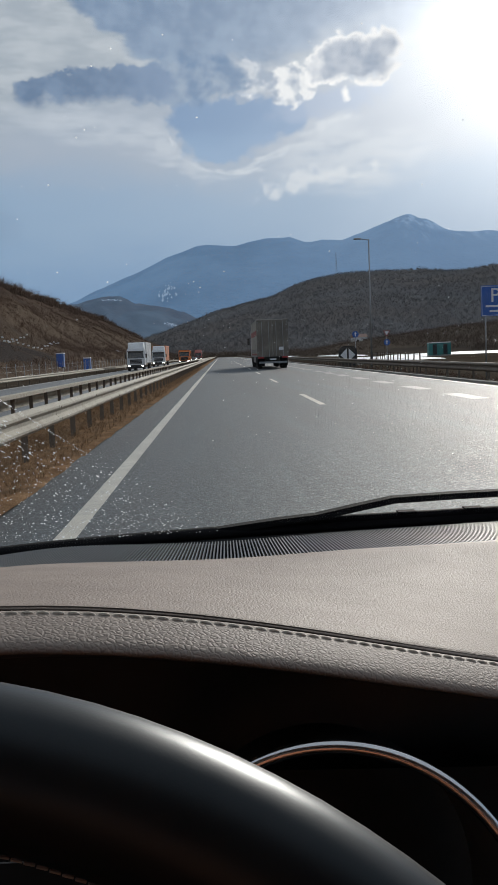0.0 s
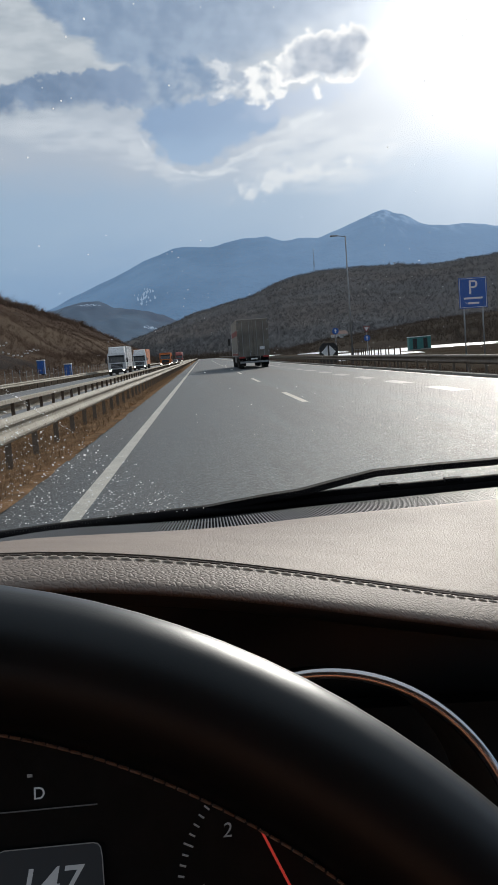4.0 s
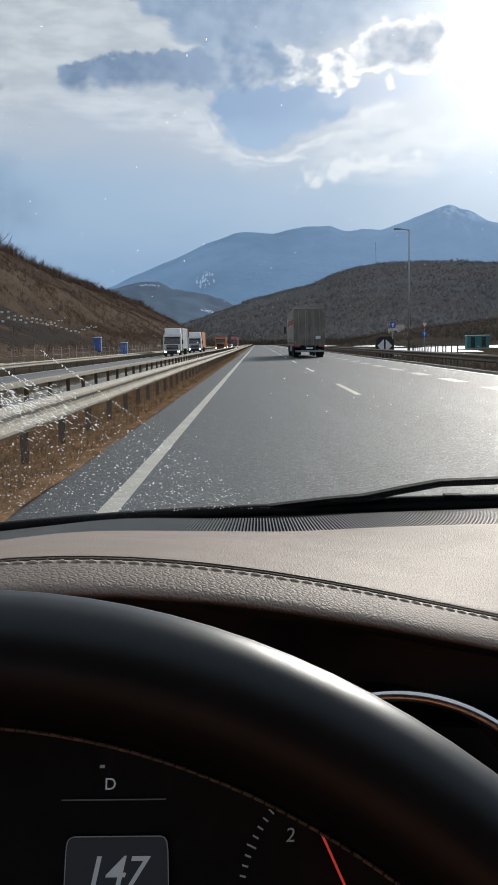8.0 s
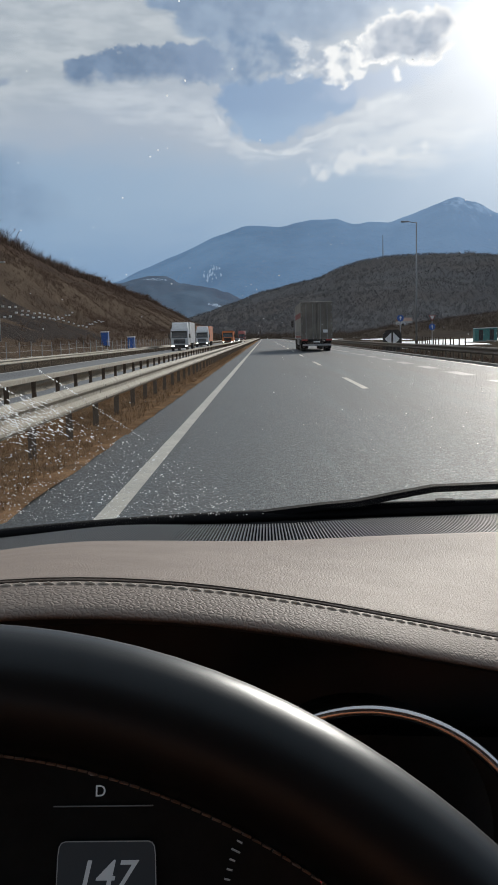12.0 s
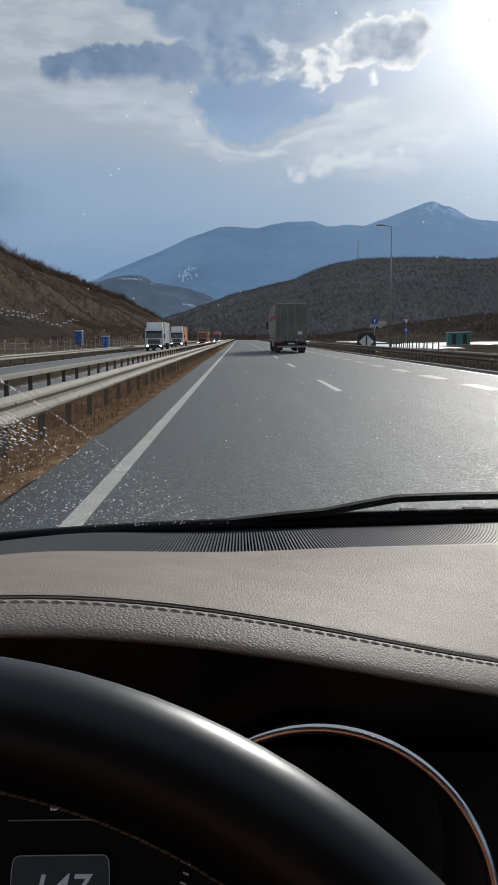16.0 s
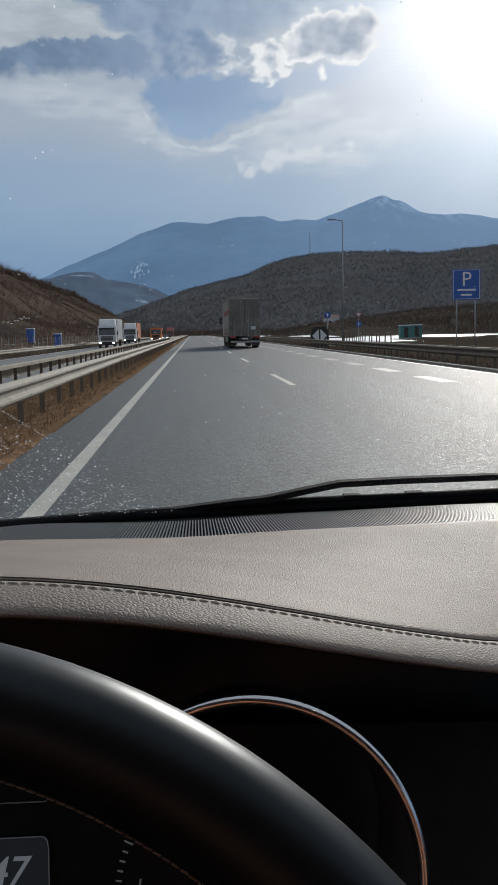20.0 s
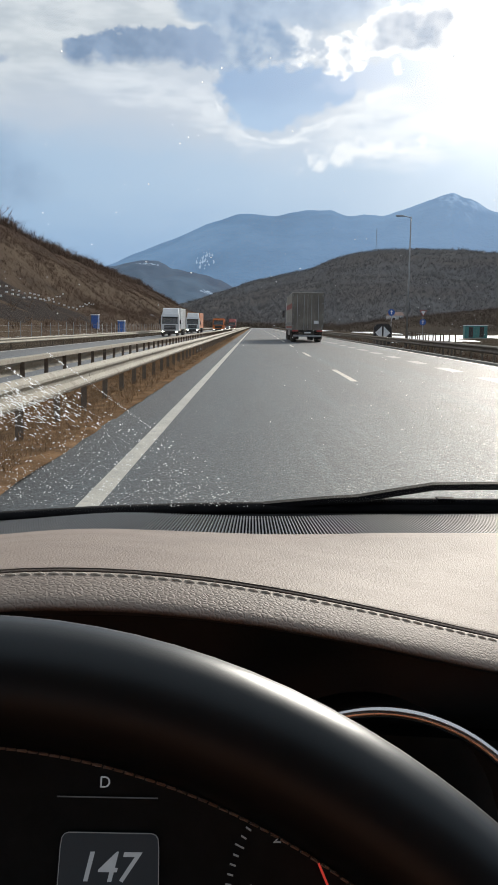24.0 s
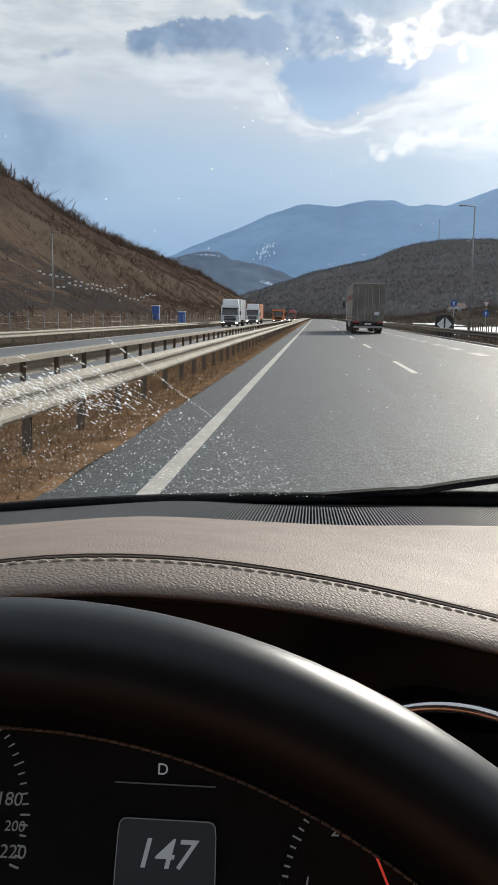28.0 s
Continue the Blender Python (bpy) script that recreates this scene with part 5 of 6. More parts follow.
def beam_mesh(name, length, sign, mat):
    bm = bmesh.new()
    prof = [(sign * a, b) for a, b in W_OUT] + [(sign * (a - 0.006), b) for a, b in W_OUT[::-1]]
    rows = [[bm.verts.new((a, y, b)) for a, b in prof] for y in (0.0, length)]
    n = len(prof)
    for i in range(n):
        bm.faces.new((rows[0][i], rows[0][(i + 1) % n], rows[1][(i + 1) % n], rows[1][i]))
    bm.faces.new(rows[0][::-1])
    bm.faces.new(rows[1])
    bmesh.ops.recalc_face_normals(bm, faces=bm.faces)
    return mesh_of(name, bm, mat)


def post_mesh(name, top, mat, spacer, sign):
    bm = bmesh.new()
    box(bm, -0.05, -0.03, -0.75, -0.044, 0.03, top)
    box(bm, -0.044, -0.03, -0.75, 0.03, -0.024, top)
    box(bm, -0.044, 0.024, -0.75, 0.03, 0.03, top)
    if spacer:
        box(bm, min(0, sign * 0.12), -0.05, 0.42, max(0, sign * 0.12), 0.05, 0.60)
    return mesh_of(name, bm, mat)


BOLT = mesh_of("bolt", tube(bmesh.new(), (0, 0, 0), (0.014, 0, 0), 0.016, 6), M["dark_zinc"])


def barrier(name, label, x, z, sign, y0, y1, far, beam_mat, post_mat, step, length=4.0, bolts=0.0, cap=False):
    rail = thing(name, label, "crash barrier", kind="structure")
    bmesh_ = beam_mesh("beam", length, sign, beam_mat)
    pm = post_mesh("post", 0.60, post_mat, not cap, sign)
    top_rail = mesh_of("top_rail", boxed(-0.07, 0, 0.60, 0.07, length + 0.002, 0.70, 0.012), beam_mat)
    rnd = random.Random(len(name) + int(x))
    y = y0
    while y < y1:
        b = part("beam", bmesh_, None, rail)
        b.matrix_basis = pose(x + sign * 0.12 + rnd.uniform(-0.003, 0.003), y, z + rnd.uniform(-0.004, 0.004), rnd.uniform(-0.04, 0.04), 0, 0)
        if cap:
            part("top_rail", top_rail, None, rail).matrix_basis = pose(x, y, z)
        if y < bolts:
            for zz in (0.425, 0.60):
                o = part("bolt", BOLT, None, b)
                o.matrix_basis = pose(0.072 if sign > 0 else -0.086, 0.15, zz)
        y += length
    y = y0 + 0.4
    while y < y1:
        part("post", pm, None, rail).matrix_basis = pose(x + rnd.uniform(-0.01, 0.01), y + rnd.uniform(-0.04, 0.04), z + rnd.uniform(-0.01, 0.01), rnd.uniform(-1, 1),
                                                         rnd.uniform(-1, 1), 0)
        y += step
    if far > y1:
        o = part("far_beam", beam_mesh("far_beam", far - y1, sign, beam_mat), None, rail)
        o.matrix_basis = pose(x + sign * 0.12, y1, z)
    return rail


barrier("median_barrier", "pale galvanised steel crash barrier on short posts", -2.62, 0.0, 1, -6, 250, 740, M["zinc"], M["dark_zinc"], 2.0, bolts=40)
barrier("inner_barrier", "weathered steel crash barrier with dark posts", -4.55, -0.10, -1, -4, 190, 740, M["zinc"], M["dark_zinc"], 2.0, cap=True)
barrier("outer_barrier", "pale steel crash barrier beside the opposite carriageway", -15.2, -0.42, 1, 10, 210, 740, M["zinc"], M["dark_zinc"], 4.0)
barrier("verge_barrier", "dark weathered crash barrier along the verge", 9.35, -0.02, -1, 8, 230, 600, M["dark_zinc"], M["dark_zinc"], 2.0)

# low concrete kerb under the opposite barrier and by the verge
kerb = thing("kerb", "low weathered concrete edging", "kerb", kind="structure")
km = mesh_of("kerb_stone", boxed(-0.09, 0.006, -0.3, 0.09, 1.994, 0.09, 0.02), M["concrete"])
for k in range(70):
    part("kerb_stone", km, None, kerb).location = (8.68, 10 + 2 * k, 0.0)


# ---- vehicles ----
def wheel_part(parent, x, y, r, w, name="wheel"):
    bm = bmesh.new()
    prof = [(r * 0.62, -w / 2), (r * 0.93, -w / 2), (r, -w / 2 + 0.04), (r, w / 2 - 0.04), (r * 0.93, w / 2), (r * 0.62, w / 2)]
    n = 24
    rows = [[bm.verts.new((x + s, y + q * math.cos(a), r + q * math.sin(a))) for q, s in prof] for a in (2 * math.pi * i / n for i in range(n))]
    for i in range(n):
        a, b = rows[i], rows[(i + 1) % n]
        for j in range(len(prof)):
            bm.faces.new((a[j], a[(j + 1) % len(prof)], b[(j + 1) % len(prof)], b[j]))
    o = part(name, bm, M["tyre"], parent, "", True)
    part("rim", tube(bmesh.new(), (x - w * 0.35, y, r), (x + w * 0.35, y, r), r * 0.62, 16), M["steel"], o)
    return o


def lorry():
    """Articulated lorry seen from behind: origin under the middle of its rear doors, driving towards +y."""
    t = thing("articulated_lorry", "dirty grey-brown articulated lorry with curtain sides", "truck")
    part("curtain_side", boxed(-1.275, 0.05, 1.10, -1.235, 13.5, 3.92, 0.01), M["tarp"], t, "grey tarpaulin side")
    part("curtain_side", boxed(1.235, 0.05, 1.10, 1.275, 13.5, 3.92, 0.01), M["tarp"], t, "grey tarpaulin side")
    for x in (-1.279, 1.279):
        part("side_stripe", boxed(min(x, x * 0.996), 0.3, 2.72, max(x, x * 0.996), 13.3, 3.15), M["red"], t, "faded red stripe")
        part("side_stripe", boxed(min(x, x * 0.996), 0.3, 1.12, max(x, x * 0.996), 13.3, 1.28), M["red"], t, "faded red stripe")
        for k in range(22):
            part("buckle", boxed(x - 0.008, 0.5 + 0.6 * k, 1.35, x + 0.008, 0.56 + 0.6 * k, 1.62), M["steel"], t)
    part("trailer_roof", boxed(-1.275, 0.0, 3.92, 1.275, 13.6, 4.0, 0.02), M["tarp"], t, "grey roof")
    part("front_wall", boxed(-1.23, 13.4, 1.1, 1.23, 13.55, 3.92), M["white_paint"], t)
    part("trailer_floor", boxed(-1.25, 0.02, 0.98, 1.25, 13.55, 1.10), M["steel"], t)
    for s in (-1, 1):
        d = part("rear_door", boxed(min(s * 0.012, s * 1.22), -0.02, 1.12, max(s * 0.012, s * 1.22), 0.04, 3.84, 0.012), M["doors_dirty"], t, "dirt-caked rear door")
        for q in (0.30, 0.85):
            part("lock_bar", tube(bmesh.new(), (s * q, -0.045, 1.0), (s * q, -0.045, 3.8), 0.018, 8), M["steel"], d)
        for z in (1.3, 2.2, 3.1, 3.7):
            part("hinge", boxed(s * 1.2 - 0.05, -0.04, z, s * 1.2 + 0.05, 0.0, z + 0.08), M["steel"], d)
        part("corner_post", boxed(s * 1.25 - 0.025, -0.03, 1.0, s * 1.25 + 0.025, 0.10, 3.95), M["doors_dirty"], t)
        part("tail_light", boxed(s * 0.98 - 0.24, -0.06, 0.86, s * 0.98 + 0.24, 0.0, 0.98, 0.012), M["lamp_red"], t, "red tail light")
        part("mudflap", boxed(s * 0.95 - 0.30, 1.05, 0.22, s * 0.95 + 0.30, 1.07, 0.85), M["rubber"], t, "black mudflap")
        for y in (1.9, 3.2, 4.5):
            wheel_part(t, s * 1.02, y, 0.50, 0.40)
        for y in (11.4, 15.0):
            wheel_part(t, s * 1.02, y, 0.50, 0.34)
        part("side_guard", boxed(s * 1.2 - 0.02, 5.6, 0.5, s * 1.2 + 0.02, 10.3, 0.95, 0.01), M["steel"], t)
        part("mirror", boxed(s * 1.5 - 0.11, 14.9, 2.1, s * 1.5 + 0.11, 15.02, 2.75, 0.03), M["black"], t, "black wing mirror")
        part("mirror_arm", tube(bmesh.new(), (s * 1.22, 15.0, 2.8), (s * 1.5, 14.96, 2.74), 0.02, 6), M["black"], t)
    part("door_header", boxed(-1.25, -0.03, 3.84, 1.25, 0.06, 3.95, 0.01), M["doors_dirty"], t)
    part("rear_sill", boxed(-1.25, -0.04, 0.98, 1.25, 0.06, 1.12, 0.01), M["doors_dirty"], t)
    part("underrun_bar", boxed(-1.15, 0.10, 0.45, 1.15, 0.20, 0.60, 0.02), M["steel"], t, "steel underrun bar")
    for k in range(2):
        part("plate", boxed(-0.26, -0.05, 0.72, 0.26, -0.03, 0.83) if k == 0 else boxed(0.5, -0.03, 1.5, 0.9, -0.021, 1.75), M["sign_white"], t)
    part("chassis", boxed(-0.45, 0.3, 0.75, 0.45, 15.6, 0.98), M["black"], t)
    part("cab", boxed(-1.24, 13.9, 1.0, 1.24, 16.0, 3.55, 0.12), M["white_paint"], t, "white cab")
    part("windscreen", boxed(-1.1, 15.97, 2.0, 1.1, 16.02, 2.95, 0.01), M["tinted"], t)
    part("roof_spoiler", boxed(-1.15, 14.0, 3.5, 1.15, 15.4, 3.9, 0.15), M["white_paint"], t)
    part("bumper", boxed(-1.2, 15.7, 0.35, 1.2, 16.05, 1.05, 0.06), M["black"], t)
    return t


lorry().matrix_basis = pose(4.25, 76, 0.0)


def oncoming(name, label, cab_mat, body_mat, tip, length, height, m):
    """A truck that comes the other way: its face looks to -y."""
    t = thing(name, label, "truck", m)
    top = 2.9 if tip else 3.0
    prof = [(0.0, 0.75), (-0.02, 1.7), (0.16, 2.65), (0.34, top), (1.95, top), (1.95, 0.75)]
    bm = raw([(-1.22, y, z) for y, z in prof] + [(1.22, y, z) for y, z in prof],
             [tuple(range(6)), tuple(range(11, 5, -1))] + [(i, 6 + i, 6 + (i + 1) % 6, (i + 1) % 6) for i in range(6)])
    bmesh.ops.recalc_face_normals(bm, faces=bm.faces)
    bmesh.ops.bevel(bm, geom=list(bm.edges), offset=0.06, segments=2, affect="EDGES")
    part("cab", bm, cab_mat, t, "cab with a raked front")
    if not tip:
        bm = raw([(-1.1, 0.45, 3.0), (1.1, 0.45, 3.0), (1.15, 1.9, 3.0), (-1.15, 1.9, 3.0), (-1.0, 1.2, 3.75), (1.0, 1.2, 3.75), (1.1, 1.9, 3.85), (-1.1, 1.9, 3.85)],
                 [(3, 2, 1, 0), (0, 1, 5, 4), (1, 2, 6, 5), (2, 3, 7, 6), (3, 0, 4, 7), (4, 5, 6, 7)])
        part("roof_deflector", bm, cab_mat, t, "raked roof deflector")
        for z in (1.0, 1.17, 1.34):
            part("grille_bar", boxed(-0.78, -0.05, z, 0.78, -0.02, z + 0.05), M["steel"], t)
        for k in range(6):
            for q in (-1.255, 1.255):
                part("body_post", boxed(q - 0.012, 3.0 + 1.7 * k, 1.1, q + 0.012, 3.06 + 1.7 * k, height - 0.08), M["steel"], t)
    part("windscreen", raw([(-1.1, -0.05, 1.72), (1.1, -0.05, 1.72), (1.02, 0.115, 2.58), (-1.02, 0.115, 2.58), (-1.1, 0.0, 1.72), (1.1, 0.0, 1.72), (1.02, 0.17, 2.58), (-1.02, 0.17, 2.58)], [(0, 1, 2, 3), (7, 6, 5, 4), (0, 4, 5, 1), (1, 5, 6, 2), (2, 6, 7, 3), (3, 7, 4, 0)]), M["tinted"], t, "dark raked windscreen")
    part("grille", boxed(-0.8, -0.03, 0.95, 0.8, 0.02, 1.55, 0.008), M["black"], t, "black radiator grille")
    part("bumper", boxed(-1.2, -0.12, 0.35, 1.2, 0.25, 0.82, 0.04), M["black"], t)
    part("sun_visor", boxed(-1.1, -0.22, 2.58, 1.1, 0.02, 2.70, 0.02), M["black"], t)
    for s in (-1, 1):
        part("headlight", boxed(s * 0.92 - 0.16, -0.14, 0.60, s * 0.92 + 0.16, -0.1, 0.76, 0.008), M["headlight"], t, "lit headlight")
        part("mirror", boxed(s * 1.42 - 0.1, 0.1, 1.7, s * 1.42 + 0.1, 0.2, 2.3, 0.02), M["black"], t)
        part("door_window", boxed(s * 1.2 - 0.01, 0.5, 1.8, s * 1.2 + 0.01, 1.4, 2.5), M["tinted"], t)
        for y in (1.0, length - 2.2, length - 0.9):
            wheel_part(t, s * 1.0, y, 0.5, 0.36)
    part("chassis", boxed(-0.45, 0.5, 0.7, 0.45, length, 0.95), M["black"], t)
    part("load_body", boxed(-1.25, 2.75 if not tip else 2.2, 1.05, 1.25, length, height, 0.03), body_mat, t, "load body")
    if tip:
        part("cab_guard", boxed(-1.2, 0.9, height - 0.02, 1.2, 2.3, height + 0.10, 0.02), body_mat, t)
        for k in range(7):
            for s in (-1, 1):
                part("body_rib", boxed(s * 1.28 - 0.04, 2.6 + 0.75 * k, 1.1, s * 1.28 + 0.04, 2.72 + 0.75 * k, height - 0.1), body_mat, t)
        for s in (-0.4, 0.4):
            part("beacon", tube(bmesh.new(), (s, 0.6, 2.9), (s, 0.6, 3.08), 0.09, 10), M["orange"], t)
    return t


oncoming("tipper_truck", "orange tipper truck with its headlights on, oncoming", M["orange"], M["orange"], True, 8.0, 3.0, pose(-8.0, 205, -0.42))
oncoming("box_truck", "white truck with a tall box body, oncoming", M["white_paint"], M["white_paint"], False, 12.0, 3.9, pose(-11.6, 128, -0.42))
oncoming("box_truck", "red truck far off on the opposite carriageway", M["red"], M["red"], False, 12.0, 3.9, pose(-8.0, 330, -0.42))


oncoming("box_truck", "white lorry with an orange tarpaulin body, oncoming", M["white_paint"], M["orange"], False, 14.0, 3.9, pose(-11.7, 176, -0.42))


def saloon(m):
    """A small car that comes the other way: its nose looks to -y."""
    t = thing("saloon_car", "dark saloon car with its lights on, oncoming", "car", m)
    prof = [(0.0, 0.35), (0.02, 0.70), (0.95, 0.92), (1.65, 1.38), (2.95, 1.42), (3.75, 1.00), (4.35, 0.95), (4.40, 0.38)]
    n = len(prof)
    bm = raw([(-0.86, y, z) for y, z in prof] + [(0.86, y, z) for y, z in prof],
             [tuple(range(n)), tuple(range(2 * n - 1, n - 1, -1))] + [(i, n + i, n + (i + 1) % n, (i + 1) % n) for i in range(n)])
    bmesh.ops.recalc_face_normals(bm, faces=bm.faces)
    bmesh.ops.bevel(bm, geom=list(bm.edges), offset=0.07, segments=2, affect="EDGES")
    part("body", bm, M["car_paint"], t, "dark painted body", True)
    part("windscreen", raw([(-0.74, 0.93, 0.96), (0.74, 0.93, 0.96), (0.66, 1.56, 1.36), (-0.66, 1.56, 1.36)], [(0, 1, 2, 3)]), M["tinted"], t)
    part("grille", boxed(-0.45, -0.03, 0.45, 0.45, 0.02, 0.62, 0.01), M["black"], t)
    for s_ in (-1, 1):
        part("headlight", boxed(s_ * 0.62 - 0.14, -0.03, 0.60, s_ * 0.62 + 0.14, 0.04, 0.72, 0.01), M["headlight"], t, "lit headlight")
        part("mirror", boxed(s_ * 0.96 - 0.08, 1.25, 0.92, s_ * 0.96 + 0.08, 1.37, 1.06, 0.02), M["black"], t)
        part("side_window", boxed(s_ * 0.865 - 0.006, 1.7, 0.98, s_ * 0.865 + 0.006, 3.0, 1.30), M["tinted"], t)
        for y in (0.85, 3.45):
            wheel_part(t, s_ * 0.78, y, 0.32, 0.20)
    return t


saloon(pose(-7.9, 268, -0.42))


# ---- signs and posts ----
def pole(parent, x, y, z0, z1, r=0.04, name="pole", top=None):
    return part(name, tube(bmesh.new(), (x, y, z0), (x, y, z1), r, 10, top), M["steel"], parent, "grey steel pole", True)


def base_z(x, y):
    return land(x, y) - 0.25


sign = thing("parking_sign", "blue parking sign with a white letter on two poles", "road sign", pose(14.5, 49, 0))
for px in (-0.5, 0.5):
    pole(sign, px, 0.05, base_z(14.5, 49), 4.35)
board = part("board", boxed(-0.75, -0.03, 2.75, 0.75, 0.0, 4.35, 0.012), M["blue_sign"], sign, "blue board")
part("border", sweep(bmesh.new(), [(-0.70, -0.034, 2.80), (0.70, -0.034, 2.80), (0.70, -0.034, 4.30), (-0.70, -0.034, 4.30)], [(-0.015, -0.002), (0.015, -0.002), (0.015, 0.002), (-0.015, 0.002)],
                     closed=True, up=(0, -1, 0)), M["sign_white"], board)
words("P", 1.05, pose(0, -0.036, 3.80, 90, 0, 0), M["sign_white"], board, "letter")
for i, w in enumerate((1.0, 0.6)):
    part("text_bar", boxed(-w / 2, -0.036, 3.22 - 0.26 * i, w / 2, -0.031, 3.32 - 0.26 * i), M["sign_white"], board)

gore = thing("exit_marker", "black board with two white arrow wedges at the exit", "road sign", pose(11.3, 83, 0))
zz = land(11.3, 83)
bm = bmesh.new()
sweep(bm, [(-0.8, 0, zz - 0.1), (-0.8, 0, 1.25), (-0.5, 0, 1.62), (0.5, 0, 1.62), (0.8, 0, 1.25), (0.8, 0, zz - 0.1)], [(-0.02, -0.10), (0.02, -0.10), (0.02, 0.10), (-0.02, 0.10)],
      closed=True, up=(0, -1, 0))
part("frame", bm, M["black"], gore, "black frame")
part("panel", raw([(-0.8, 0, zz - 0.1), (0.8, 0, zz - 0.1), (0.8, 0, 1.25), (0.5, 0, 1.6), (-0.5, 0, 1.6), (-0.8, 0, 1.25), (-0.8, 0.06, zz - 0.1), (0.8, 0.06, zz - 0.1), (0.8, 0.06, 1.25),
                   (0.5, 0.06, 1.6), (-0.5, 0.06, 1.6), (-0.8, 0.06, 1.25)], [(0, 1, 2, 3, 4, 5), (11, 10, 9, 8, 7, 6)] + [(i, 6 + i, 6 + (i + 1) % 6, (i + 1) % 6) for i in range(6)]),
     M["black"], gore)
for s in (-1, 1):
    part("wedge", raw([(s * 0.08, -0.012, 0.25), (s * 0.08, -0.012, 1.42), (s * 0.66, -0.012, 0.84), (s * 0.08, 0.02, 0.25), (s * 0.08, 0.02, 1.42), (s * 0.66, 0.02, 0.84)],
                      [(0, 1, 2), (5, 4, 3), (0, 3, 4, 1), (1, 4, 5, 2), (2, 5, 3, 0)]), M["sign_white"], gore, "white wedge")


def round_sign(name, label, x, y, h, plates):
    t = thing(name, label, "road sign", pose(x, y, 0))
    pole(t, 0, 0.05, base_z(x, y), h)
    for kind, z, r, mat in plates:
        n, a0 = (24, 0) if kind == "disc" else (3, -math.pi / 2)
        pts = disc(r, n, a0)
        bm = raw([(a, 0.0, z + b) for a, b in pts] + [(a, 0.03, z + b) for a, b in pts],
                 [tuple(range(n)), tuple(range(2 * n - 1, n - 1, -1))] + [(i, n + i, n + (i + 1) % n, (i + 1) % n) for i in range(n)])
        p = part("plate", bm, M[mat], t)
        if kind == "disc":
            part("arrow", raw([(-0.05, -0.008, z - 0.2), (0.05, -0.008, z - 0.2), (0.05, -0.008, z + 0.05), (0.16, -0.008, z + 0.03), (0, -0.008, z + 0.24), (-0.16, -0.008, z + 0.03), (-0.05, -0.008, z + 0.05)],
                              [(0, 1, 2, 3, 4, 5, 6)]), M["sign_white"], p, "white arrow")
        else:
            q = disc(r * 0.66, 3, a0)
            part("field", raw([(a, -0.008, z + b) for a, b in q], [(0, 1, 2)]), M["sign_white"], p)
    return t


round_sign("direction_sign", "round blue sign with a white arrow on a pole", 13.9, 96, 3.2, [("disc", 2.85, 0.34, "blue_sign")])
round_sign("yield_sign", "red triangle above a round blue sign", 18.2, 102, 3.3, [("tri", 3.0, 0.46, "red"), ("disc", 1.95, 0.34, "blue_sign")])

lamp = thing("street_lamp", "tall grey street lamp with a single arm", "street lamp", pose(15.2, 94, 0))
pole(lamp, 0, 0, base_z(15.2, 94), 12.2, 0.10, "mast", 0.055)
part("arm", tube(bmesh.new(), (0, 0, 12.1), (-0.85, 0, 12.25), 0.04, 8), M["steel"], lamp)
part("lantern", boxed(-1.5, -0.16, 12.18, -0.75, 0.16, 12.32, 0.04), M["steel"], lamp, "flat lantern head")

warning = thing("chevron_sign", "small yellow warning sign on a post", "road sign", pose(-16.6, 190, 0))
pole(warning, 0, 0.04, base_z(-16.6, 190), 2.4)
part("plate", boxed(-0.42, -0.02, 1.5, 0.42, 0.01, 2.4, 0.01), M["yellow"], warning, "yellow plate")
part("symbol", raw([(-0.2, -0.026, 1.7), (0.05, -0.026, 1.7), (0.24, -0.026, 1.95), (0.05, -0.026, 2.2), (-0.2, -0.026, 2.2), (-0.02, -0.026, 1.95)], [(0, 1, 2, 3, 4, 5)]), M["black"], warning)

for bx, by in ((-24.0, 141), (-21.6, 152)):
    c = thing("portable_cabin", "small blue portable cabin beside the opposite carriageway", "cabin", pose(bx, by, max(land(bx, by), left_hill(bx, by)) - 0.05), group="cabins by the road")
    part("body", boxed(-0.55, -0.55, 0.08, 0.55, 0.55, 2.05, 0.03), M["blue_box"], c, "blue plastic walls")
    part("roof", boxed(-0.6, -0.6, 2.05, 0.6, 0.6, 2.2, 0.05), M["sign_white"], c, "pale roof")
    part("door", boxed(-0.38, -0.58, 0.15, 0.38, -0.55, 1.95, 0.008), M["blue_sign"], c)
    part("skid", boxed(-0.6, -0.6, -0.8, 0.6, 0.6, 0.08), M["black"], c)

for bx, by in ((41.4, 181), (44.2, 184)):
    c = thing("portable_cabin", "teal portable cabin standing on the snowy field", "cabin", pose(bx, by, land(bx, by) + 0.1), group="cabins on the field")
    part("body", boxed(-1.1, -0.9, 0.12, 1.1, 0.9, 2.45, 0.04), M["teal"], c, "teal sheet-metal walls")
    part("roof", boxed(-1.16, -0.96, 2.45, 1.16, 0.96, 2.58, 0.03), M["sign_white"], c, "pale flat roof")
    part("door", boxed(-0.4, -0.94, 0.2, 0.4, -0.9, 2.2, 0.008), M["black"], c)
    part("skid", boxed(-1.1, -0.9, -0.9, 1.1, 0.9, 0.12), M["concrete"], c)

